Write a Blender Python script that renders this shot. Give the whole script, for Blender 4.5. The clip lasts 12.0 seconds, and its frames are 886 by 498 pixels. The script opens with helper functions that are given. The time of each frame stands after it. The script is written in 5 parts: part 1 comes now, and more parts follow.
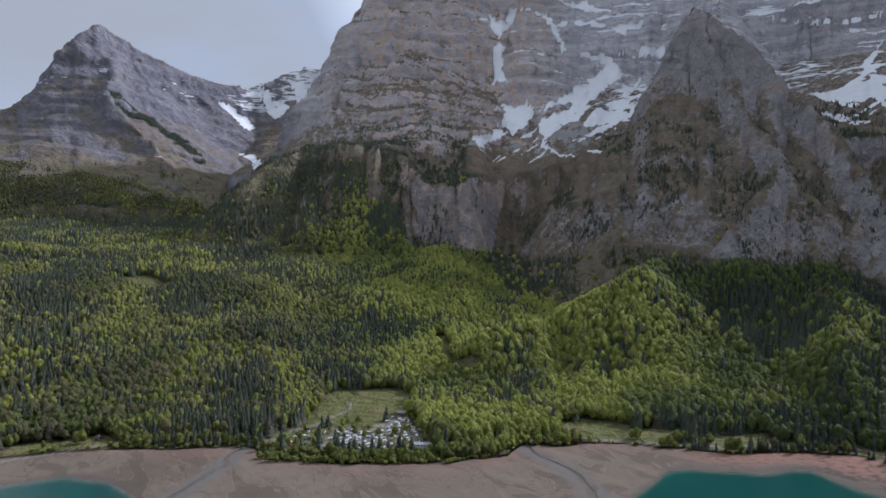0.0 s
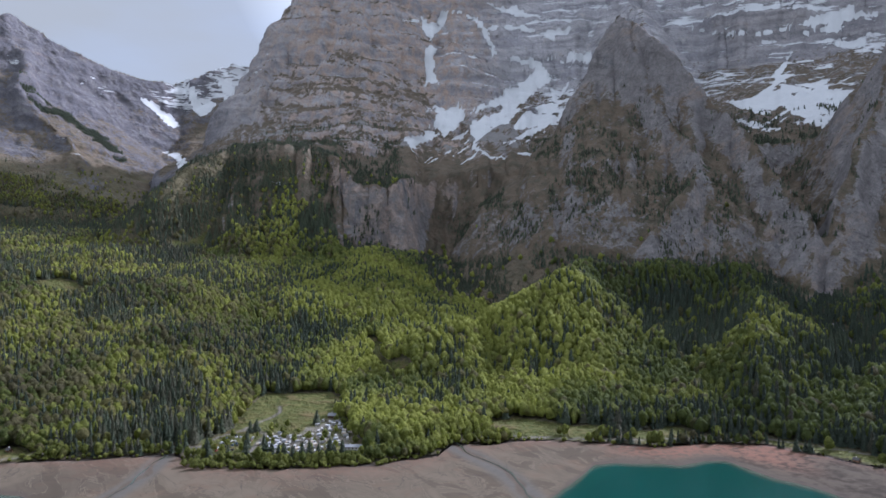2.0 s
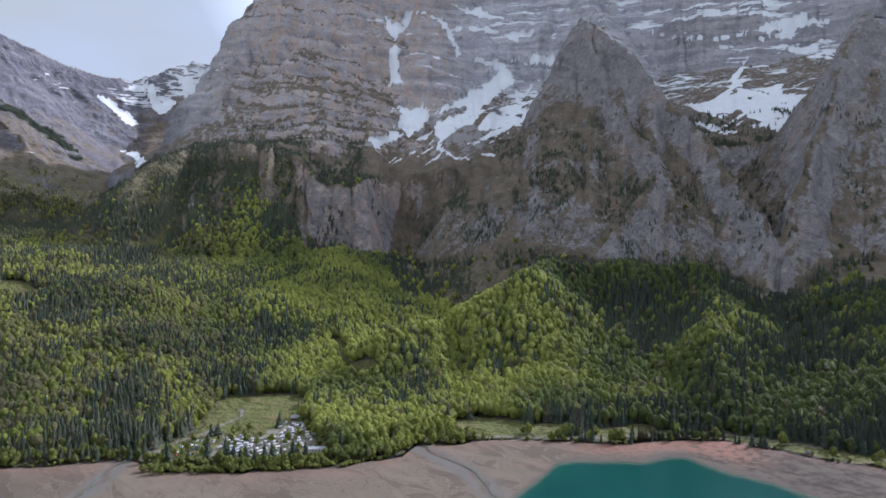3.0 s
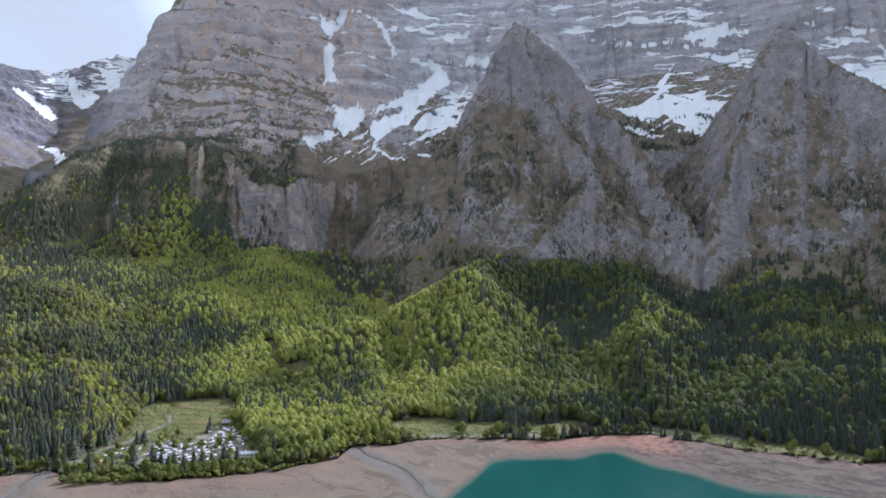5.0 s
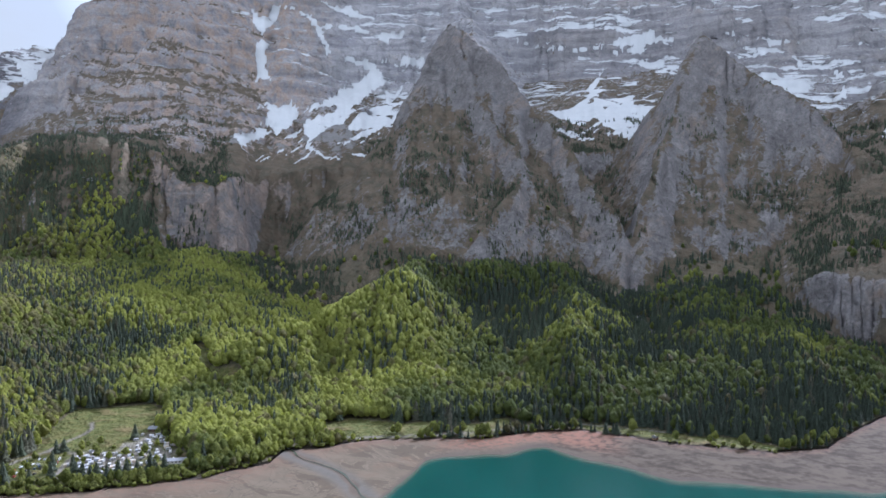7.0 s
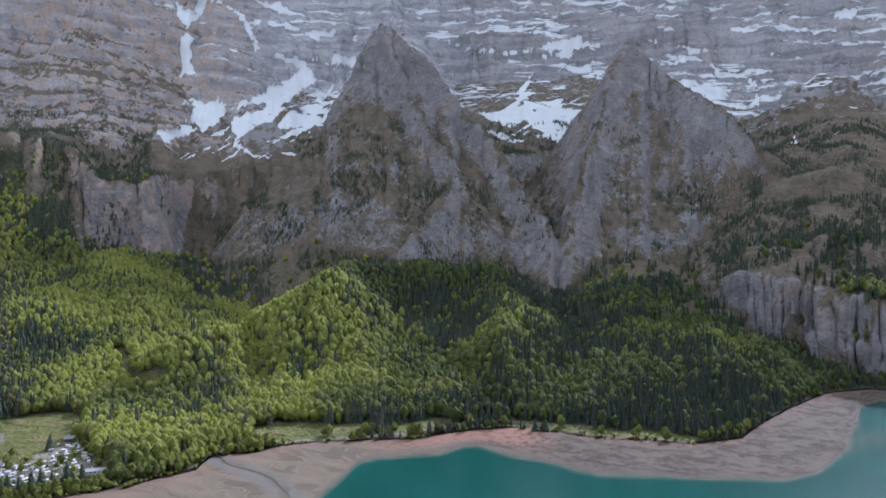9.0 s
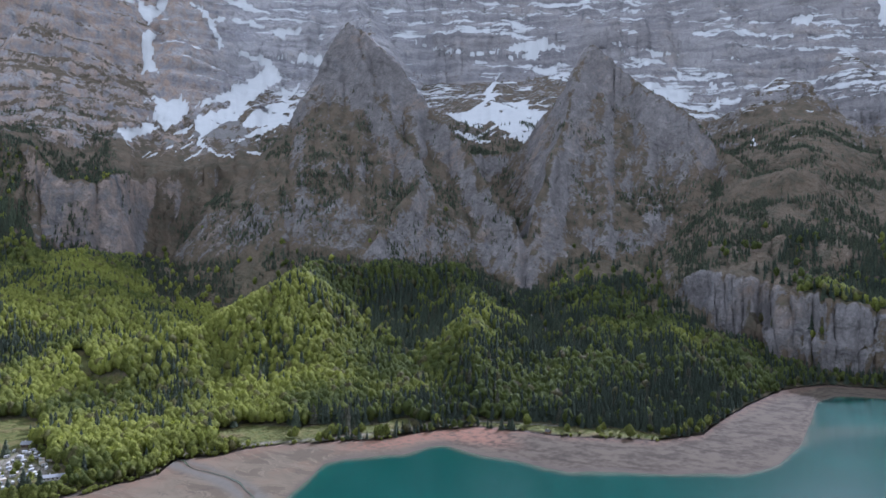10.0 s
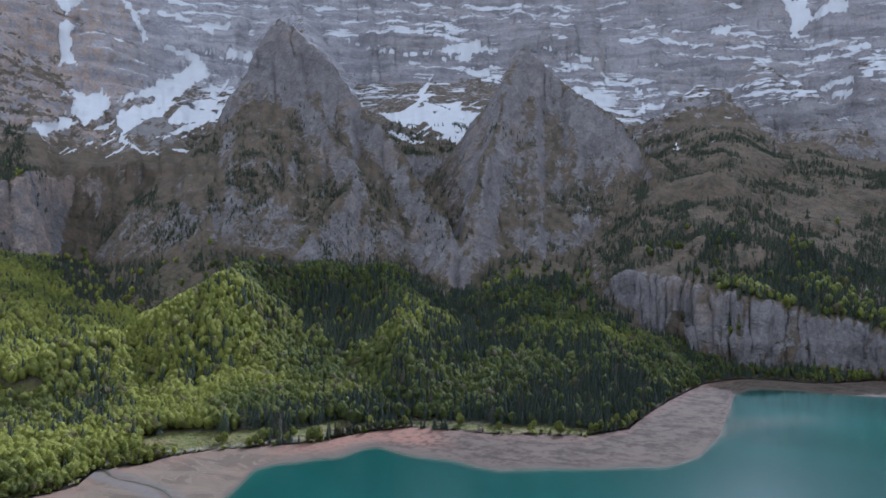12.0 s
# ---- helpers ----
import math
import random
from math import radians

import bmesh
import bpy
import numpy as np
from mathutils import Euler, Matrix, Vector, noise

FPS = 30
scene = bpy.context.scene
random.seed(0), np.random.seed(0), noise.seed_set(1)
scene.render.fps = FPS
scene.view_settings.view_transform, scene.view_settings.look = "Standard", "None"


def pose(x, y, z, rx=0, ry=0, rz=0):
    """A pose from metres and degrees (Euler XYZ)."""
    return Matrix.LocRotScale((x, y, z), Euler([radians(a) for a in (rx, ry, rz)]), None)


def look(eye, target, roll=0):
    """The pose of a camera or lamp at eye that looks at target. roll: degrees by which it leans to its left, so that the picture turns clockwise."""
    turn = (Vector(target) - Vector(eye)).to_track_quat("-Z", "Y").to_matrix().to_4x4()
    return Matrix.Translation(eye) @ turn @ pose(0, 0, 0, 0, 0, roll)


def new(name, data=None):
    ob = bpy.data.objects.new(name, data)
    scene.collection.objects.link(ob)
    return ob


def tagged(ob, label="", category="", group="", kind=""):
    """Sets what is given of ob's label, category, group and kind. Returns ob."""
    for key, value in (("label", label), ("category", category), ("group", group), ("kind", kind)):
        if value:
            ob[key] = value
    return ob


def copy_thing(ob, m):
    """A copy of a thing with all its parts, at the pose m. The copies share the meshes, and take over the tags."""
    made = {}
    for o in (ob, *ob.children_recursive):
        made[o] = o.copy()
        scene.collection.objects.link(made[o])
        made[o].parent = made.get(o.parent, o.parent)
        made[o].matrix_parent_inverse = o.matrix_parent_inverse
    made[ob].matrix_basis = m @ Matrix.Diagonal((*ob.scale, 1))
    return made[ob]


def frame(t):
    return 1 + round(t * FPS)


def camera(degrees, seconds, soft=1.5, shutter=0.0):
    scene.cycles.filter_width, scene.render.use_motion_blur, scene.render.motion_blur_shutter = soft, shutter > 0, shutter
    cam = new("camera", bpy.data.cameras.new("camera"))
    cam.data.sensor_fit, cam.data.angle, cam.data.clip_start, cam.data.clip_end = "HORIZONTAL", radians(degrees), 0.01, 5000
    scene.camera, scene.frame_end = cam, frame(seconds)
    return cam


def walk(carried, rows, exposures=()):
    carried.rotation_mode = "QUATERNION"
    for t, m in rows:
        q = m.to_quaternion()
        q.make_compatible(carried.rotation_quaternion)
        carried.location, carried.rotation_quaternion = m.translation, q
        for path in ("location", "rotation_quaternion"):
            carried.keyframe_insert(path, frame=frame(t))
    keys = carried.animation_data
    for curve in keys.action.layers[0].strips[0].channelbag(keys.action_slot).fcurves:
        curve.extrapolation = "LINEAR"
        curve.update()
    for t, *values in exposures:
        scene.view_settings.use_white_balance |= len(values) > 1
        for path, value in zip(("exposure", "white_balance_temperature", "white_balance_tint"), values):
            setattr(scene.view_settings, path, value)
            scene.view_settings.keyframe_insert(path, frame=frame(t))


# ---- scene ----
# A mountain lake at low water. x right, y ahead of the first view, z up from the lake's level.
cam = camera(65.9, 12.0, soft=1.6)
EYE = 200.0
ROWS = [
    (0.0, 0.0, 0.0, 0.0, 0.0, 0.0, -0.08),
    (0.5, 0.41, -0.34, 0.0, -1.388, 0.03, -0.041),
    (1.0, 0.79, -0.69, 0.0, -2.783, 0.034, -0.036),
    (1.5, 1.15, -1.04, 0.02, -4.2, 0.062, 0.003),
    (2.0, 1.49, -1.4, 0.04, -5.655, 0.085, 0.03),
    (2.5, 1.79, -1.77, 0.07, -7.139, 0.108, 0.06),
    (3.0, 2.07, -2.14, 0.11, -8.61, 0.119, 0.097),
    (5.0, 2.94, -3.68, 0.37, -13.956, 0.125, 0.17),
    (5.5, 3.09, -4.08, 0.46, -15.218, 0.118, 0.179),
    (6.0, 3.22, -4.48, 0.56, -16.56, 0.114, 0.195),
    (6.5, 3.32, -4.89, 0.66, -17.949, 0.112, 0.218),
    (7.0, 3.39, -5.31, 0.78, -19.358, 0.11, 0.235),
    (9.0, 3.43, -7.03, 1.33, -25.031, 0.09, 0.333),
    (9.5, 3.37, -7.47, 1.5, -26.409, 0.08, 0.357),
    (10.0, 3.29, -7.92, 1.67, -27.78, 0.077, 0.378),
    (10.5, 3.18, -8.38, 1.85, -29.163, 0.073, 0.4),
    (11.0, 3.05, -8.84, 2.04, -30.54, 0.07, 0.408),
    (11.5, 2.89, -9.31, 2.23, -31.937, 0.06, 0.412),
    (12.0, 2.71, -9.78, 2.44, -33.338, 0.046, 0.422),
]
walk(cam, [(t, pose(x, y, EYE + z, 90 + pitch, roll, yaw)) for t, x, y, z, yaw, pitch, roll in ROWS],
     exposures=[(0.0, 0.74, 4990, 25), (3.0, 1.14, 4940, 25), (6.0, 1.42, 4900, 24), (9.0, 1.34, 4860, 25), (12.0, 1.16, 4820, 26)])

# ---- daylight ----
SUN_AZ, SUN_EL = 58.0, 33.8          # degrees: from straight ahead to the right, and above the horizon
sun_way = Vector((math.sin(radians(SUN_AZ)) * math.cos(radians(SUN_EL)), math.cos(radians(SUN_AZ)) * math.cos(radians(SUN_EL)), math.sin(radians(SUN_EL))))
sun = new("sun", bpy.data.lights.new("sun", "SUN"))
sun.data.energy, sun.data.angle, sun.data.color = 3.4, radians(1.6), (1.0, 0.92, 0.79)
sun.matrix_world = look(sun_way * 1000, (0, 0, 0))
world = bpy.data.worlds.new("sky")
scene.world = world
world.use_nodes = True
wn, wl = world.node_tree.nodes, world.node_tree.links
sky = wn.new("ShaderNodeTexSky")
sky.sky_type, sky.sun_disc = "NISHITA", False
sky.sun_elevation, sky.sun_rotation, sky.altitude = radians(SUN_EL), radians(SUN_AZ), 900
sky.dust_density, sky.air_density = 3.0, 1.2
geo = wn.new("ShaderNodeTexCoord")
wmap = wn.new("ShaderNodeMapping")
wmap.inputs["Scale"].default_value = (1.0, 1.0, 3.2)
wcl = wn.new("ShaderNodeTexNoise")
wcl.inputs["Scale"].default_value, wcl.inputs["Detail"].default_value = 2.6, 7.0
wramp = wn.new("ShaderNodeMapRange")
wramp.inputs["From Min"].default_value, wramp.inputs["From Max"].default_value = 0.40, 0.62
wramp.inputs["To Min"].default_value, wramp.inputs["To Max"].default_value = 0.92, 1.0
wmix = wn.new("ShaderNodeMix")
wmix.data_type = "RGBA"
wl.new(geo.outputs["Generated"], wmap.inputs["Vector"])
wl.new(wmap.outputs["Vector"], wcl.inputs["Vector"])
wl.new(wcl.outputs["Fac"], wramp.inputs["Value"])
wl.new(wramp.outputs["Result"], wmix.inputs["Factor"])
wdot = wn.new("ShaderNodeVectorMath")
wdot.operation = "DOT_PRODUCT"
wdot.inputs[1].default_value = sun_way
# sky kept dim in view and raised towards the sun as extra fill
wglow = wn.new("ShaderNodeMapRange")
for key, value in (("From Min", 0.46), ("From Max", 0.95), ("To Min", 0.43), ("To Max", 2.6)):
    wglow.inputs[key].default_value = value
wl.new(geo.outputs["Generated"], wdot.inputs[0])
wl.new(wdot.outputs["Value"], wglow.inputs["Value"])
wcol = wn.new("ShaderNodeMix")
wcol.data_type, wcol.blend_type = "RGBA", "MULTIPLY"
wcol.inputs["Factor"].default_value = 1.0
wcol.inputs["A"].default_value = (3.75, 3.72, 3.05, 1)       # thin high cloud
wback = wn.new("ShaderNodeMapRange")                       # added fill: brightens the unseen sky across from the sun
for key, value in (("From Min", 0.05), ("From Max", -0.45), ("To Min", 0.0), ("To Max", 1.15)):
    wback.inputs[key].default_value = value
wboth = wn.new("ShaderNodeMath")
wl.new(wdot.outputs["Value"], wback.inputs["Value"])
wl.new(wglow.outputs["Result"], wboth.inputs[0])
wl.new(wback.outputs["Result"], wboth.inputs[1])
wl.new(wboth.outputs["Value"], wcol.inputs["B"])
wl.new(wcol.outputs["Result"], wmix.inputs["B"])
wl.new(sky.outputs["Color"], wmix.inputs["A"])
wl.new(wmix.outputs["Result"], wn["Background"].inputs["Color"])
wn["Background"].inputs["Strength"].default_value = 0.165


# ---- arithmetic of the ground ----
def hash01(ix, iy, seed):
    n = (ix.astype(np.int64) * 374761393 + iy.astype(np.int64) * 668265263 + seed * 1274126177) & 0x7FFFFFFF
    n = ((n ^ (n >> 13)) * 1103515245) & 0x7FFFFFFF
    n = ((n ^ (n >> 15)) * 69069) & 0x7FFFFFFF
    return ((n ^ (n >> 16)) & 0xFFFF) / 65535.0


def vnoise(x, y, seed=0):
    """Smooth noise, -1 to 1, one wave per unit."""
    fx, fy = np.floor(x), np.floor(y)
    u, v = x - fx, y - fy
    u, v = u * u * u * (u * (u * 6 - 15) + 10), v * v * v * (v * (v * 6 - 15) + 10)
    a, b = hash01(fx, fy, seed), hash01(fx + 1, fy, seed)
    c, d = hash01(fx, fy + 1, seed), hash01(fx + 1, fy + 1, seed)
    return 2 * ((a + (b - a) * u) * (1 - v) + (c + (d - c) * u) * v) - 1


def fbm(x, y, octaves=4, seed=0, gain=0.5):
    total, amp = 0, 1.0
    for k in range(octaves):
        total = total + amp * vnoise(x * 2 ** k + 17.3 * k, y * 2 ** k - 9.1 * k, seed + k)
        amp *= gain
    return total


def vnoise3(x, y, z, seed=0):
    """Smooth noise in space, -1 to 1."""
    fx, fy, fz = np.floor(x), np.floor(y), np.floor(z)
    u, v, w = x - fx, y - fy, z - fz
    u, v, w = u * u * (3 - 2 * u), v * v * (3 - 2 * v), w * w * (3 - 2 * w)

    def layer(k):
        zz = (fz + k) * 7919
        a, b = hash01(fx + zz, fy - zz, seed), hash01(fx + 1 + zz, fy - zz, seed)
        c, d = hash01(fx + zz, fy + 1 - zz, seed), hash01(fx + 1 + zz, fy + 1 - zz, seed)
        return (a + (b - a) * u) * (1 - v) + (c + (d - c) * u) * v
    lo, hi = layer(0), layer(1)
    return 2 * (lo + (hi - lo) * w) - 1


def smooth(a, b, v):
    t = np.clip((v - a) / (b - a), 0, 1)
    return t * t * (3 - 2 * t)


def to_line(x, y, line):
    """The distance from each point to a broken line of (x, y, ...) corners, and the last column where it is nearest."""
    best, val = np.full(x.shape, 1e9), np.zeros(x.shape)
    for p, q in zip(line[:-1], line[1:]):
        dx, dy = q[0] - p[0], q[1] - p[1]
        s = np.clip(((x - p[0]) * dx + (y - p[1]) * dy) / (dx * dx + dy * dy), 0, 1)
        d = np.hypot(x - p[0] - s * dx, y - p[1] - s * dy)
        near = d < best
        best = np.where(near, d, best)
        val = np.where(near, p[-1] + s * (q[-1] - p[-1]), val)
    return best, val


def ridge(x, y, line, steps):
    """A ridge: the height of its crest, less the drop that steps give for the distance from it. The highest segment wins."""
    ds, drops = zip(*steps)
    top = np.full(x.shape, -1e3)
    for p, q in zip(line[:-1], line[1:]):
        dx, dy = q[0] - p[0], q[1] - p[1]
        s = np.clip(((x - p[0]) * dx + (y - p[1]) * dy) / (dx * dx + dy * dy), 0, 1)
        d = np.hypot(x - p[0] - s * dx, y - p[1] - s * dy)
        top = np.maximum(top, p[2] + s * (q[2] - p[2]) - np.interp(d, ds, drops))
    return top


# lines of the plan, by bearing in degrees from the first view (right is plus) and metres from the lake's middle
WATER_EDGE = [(-180, 700), (-60, 700), (-32, 684), (-29, 681), (-26, 649), (-24, 600), (-22, 440), (-10, 400), (5, 420), (12, 500), (15.1, 568), (17.4, 621),
              (18.3, 650), (20, 664), (22.5, 666), (24.8, 669), (26.8, 690), (28.3, 698), (31.7, 662), (38.7, 623), (45.6, 638), (52.3, 668), (54.5, 708), (55.9, 775), (56.5, 880), (56.9, 1010), (58, 1062), (61, 1078),
              (66, 1086), (80, 1150), (110, 900), (180, 700)]
GREEN_EDGE = [(-180, 720), (-60, 760), (-33, 766), (-26.4, 748), (-21.6, 722), (-15.7, 706), (-14, 662), (-7.5, 627), (0.7, 630), (5.4, 658),
              (6.6, 693), (9.6, 692), (12, 708), (16.6, 712), (22.9, 712), (26.6, 740), (31.2, 760), (38.7, 731), (45.6, 734), (49.1, 777), (52.1, 934),
              (54.6, 1065), (57.4, 1131), (63, 1136), (66, 1198), (80, 1260), (110, 960), (180, 720)]
FLAT_END = [(-180, 760), (-60, 850), (-33, 810), (-20, 780), (-14, 800), (-10, 900), (-3, 930), (2, 850), (8, 790), (15, 770), (25, 790), (32, 800),
            (40, 770), (48, 800), (54, 1090), (60, 1160), (66, 1230), (80, 1300), (180, 760)]
CLIMB = [(-180, 0.25), (-60, 0.2), (-33, 0.2), (-15, 0.2), (0, 0.23), (6, 0.16), (10, 0.085), (14, 0.14), (20, 0.22), (30, 0.2), (34, 0.15), (40, 0.2),
         (45, 0.17), (52, 0.14), (60, 0.12), (80, 0.2), (180, 0.25)]
# the high terrace: bearing, distance of its lip, height of the lip
TERRACE = [(-40, 3000, -900), (-22, 2600, -500), (-17, 2250, 330), (-11.3, 2200, 523), (-6.7, 2150, 513), (-3.4, 2020, 470), (-1.6, 1890, 385), (0.6, 1875, 378), (2.2, 1925, 400), (3.2, 1985, 404), (4.0, 2080, 402), (5.0, 2120, 418),
           (7.3, 2150, 438), (11.4, 2100, 439), (20, 2100, 450), (30, 2100, 480), (37, 2150, 515), (43, 2300, 560), (50, 2500, 520), (60, 2600, 380),
           (66, 2600, 300), (90, 2700, 200)]
LEFT_PEAK = [(-2900, 2000, 150), (-2209, 2584, 242), (-2065, 2826, 456), (-1959, 3021, 679), (-1850, 3089, 805), (-1836, 3212, 1029), (-1830, 3273, 1139), (-1770, 3363, 1240), (-1739, 3491, 1309), (-1658, 3585, 1277), (-1566, 3681, 1220), (-1442, 3838, 1185), (-1302, 3993, 1159), (-1178, 4136, 1176), (-1062, 4218, 1238), (-940, 4298, 1325), (-812, 4375, 1342), (-724, 4391, 1448), (-534, 4468, 1625)]
LEFT_SPUR = [(-1729, 3496, 1290), (-1514, 3156, 899), (-1315, 2917, 667), (-1090, 2687, 465), (-908, 2436, 250)]
MASSIF_EDGE = [(-700, 1500, 60), (-646, 1626, 93), (-591, 1806, 260), (-558, 1921, 374), (-509, 2037, 468), (-432, 2157, 523)]
BACK_WALL = [(-456, 2649, 694), (-443, 2855, 945), (-382, 2916, 1038), (-299, 3028, 1171), (-275, 3081, 1297), (-265, 3132, 1497), (-68, 3299, 1719),
             (608, 3447, 1844), (1615, 3217, 1902), (2477, 2612, 1904), (3212, 1836, 1674), (3543, 1066, 1465), (3900, 0, 1300)]
CENTRE_FACE = [[(-80, 3100, 1370), (-150, 2800, 995), (-210, 2600, 765), (-235, 2400, 600)],
               [(39, 3150, 1443), (0, 2850, 998), (0, 2650, 768), (-60, 2400, 590)]]
WALL_RIBS = [[(390, 3277, 1548), (355, 2979, 1132), (377, 2775, 863), (385, 2672, 751)],
             [(1166, 3300, 1700), (1100, 2750, 1180), (900, 2200, 850)]]
PEAK_B = [(936, 1359, 262), (909, 1496, 366), (909, 1611, 466), (888, 1736, 607), (839, 1816, 730), (811, 1915, 849), (794, 1966, 890), (742, 1986, 897),
          (670, 1990, 807), (598, 1992, 677), (537, 2010, 565)]
PEAK_B_FOOT = [(545, 2010, 570), (427, 2046, 445)]
PEAK_B_RIB = [(756, 1981, 890), (764, 1739, 602), (769, 1572, 396), (624, 1473, 251)]
PEAK_B_BACK = [(770, 1975, 880), (850, 2100, 830), (980, 2300, 830), (1120, 2560, 900)]
PEAK_C = [(942, 1355, 268), (1040, 1408, 365), (1166, 1500, 519), (1292, 1592, 695), (1430, 1672, 849), (1478, 1561, 747), (1511, 1386, 599),
          (1544, 1272, 474), (1518, 1142, 368), (1490, 1009, 267), (1474, 846, 167), (1435, 708, 102), (1428, 603, 66)]
PEAK_C_BACK = [(1430, 1672, 840), (1560, 1800, 800), (1758, 2016, 860), (2000, 2216, 950)]
RIGHT_RIDGE = [(2263, 1650, 833), (2278, 1450, 693), (2256, 1293, 531), (2153, 1060, 359), (2119, 893, 236), (2000, 500, 120)]
FAR_RIDGE = [(2760, 1700, 1000), (2637, 1431, 805), (2640, 1330, 690), (2628, 1226, 602), (2560, 1000, 430), (2450, 700, 250)]
C_BUTTRESS = [(1515, 1200, 410), (1450, 1120, 330), (1380, 1060, 240), (1330, 1010, 150)]
HILL = [(62, 998, 66), (150, 1039, 84), (226, 1076, 113), (297, 1111, 148), (386, 1189, 166), (544, 1236, 168)]
HILL_SPUR = [(506, 1197, 170), (619, 1143, 166), (537, 902, 96), (415, 700, 22)]
TALUS = [(962, 1018, 142), (914, 853, 80), (829, 680, 34), (775, 590, 12)]
LEFT_HILL = [(-1400, 1300, 150), (-900, 1330, 146), (-620, 1350, 128), (-430, 1330, 100)]

STEPS_WALL = [(0, 0), (110, 250), (200, 340), (260, 520), (420, 720), (470, 870), (650, 1060), (900, 1400), (1400, 2400), (4000, 7000)]
STEPS_RIB = [(0, 0), (70, 90), (160, 230), (300, 380), (500, 640), (1500, 2200)]
STEPS_FACE = [(0, 0), (70, 45), (130, 130), (240, 215), (420, 400), (700, 700), (1500, 2200)]
STEPS_PEAK = [(0, 0), (35, 80), (90, 170), (150, 290), (300, 460), (430, 600), (500, 700), (640, 860), (900, 1200), (3000, 4200)]
STEPS_C = [(0, 0), (40, 70), (110, 190), (220, 330), (330, 455), (380, 545), (520, 690), (800, 900), (3000, 4200)]
STEPS_LEFT = [(0, 0), (60, 110), (110, 210), (260, 340), (350, 450), (560, 600), (800, 755), (1300, 980), (2000, 1700), (4000, 4000)]
STEPS_FOOT = [(0, 0), (40, 35), (90, 190), (260, 300), (420, 500), (900, 1500)]
STEPS_EDGE = [(0, 0), (120, 110), (260, 260), (500, 460), (1500, 1800)]
STEPS_SOFT = [(0, 0), (30, 4), (120, 42), (300, 125), (700, 330), (2000, 900)]
STEPS_SLOPE = [(0, 0), (60, 45), (160, 150), (300, 270), (420, 400), (800, 720), (1500, 1500), (3000, 3600)]
STEPS_HILL = [(0, 0), (18, 7), (110, 64), (260, 158), (700, 420), (2000, 1300)]


# the low cliff over the far bay: bearing, distance, height of its edge
LOW_CLIFF = [(-180, 9000, -500), (40, 1700, -300), (44, 1470, 40), (47, 1430, 122), (49.5, 1390, 150), (52.3, 1315, 138), (55, 1265, 124), (58.4, 1235, 111), (62.2, 1222, 97), (66.3, 1232, 75), (72, 1260, 60), (90, 1300, 40), (100, 9000, -500)]


def joined(a, b, k):
    """The higher of two surfaces, with the joint rounded off."""
    return 0.5 * (a + b + np.sqrt((a - b) ** 2 + k * k))


def by_bearing(a, table, column=1):
    return np.interp(a, [r[0] for r in table], [r[column] for r in table])


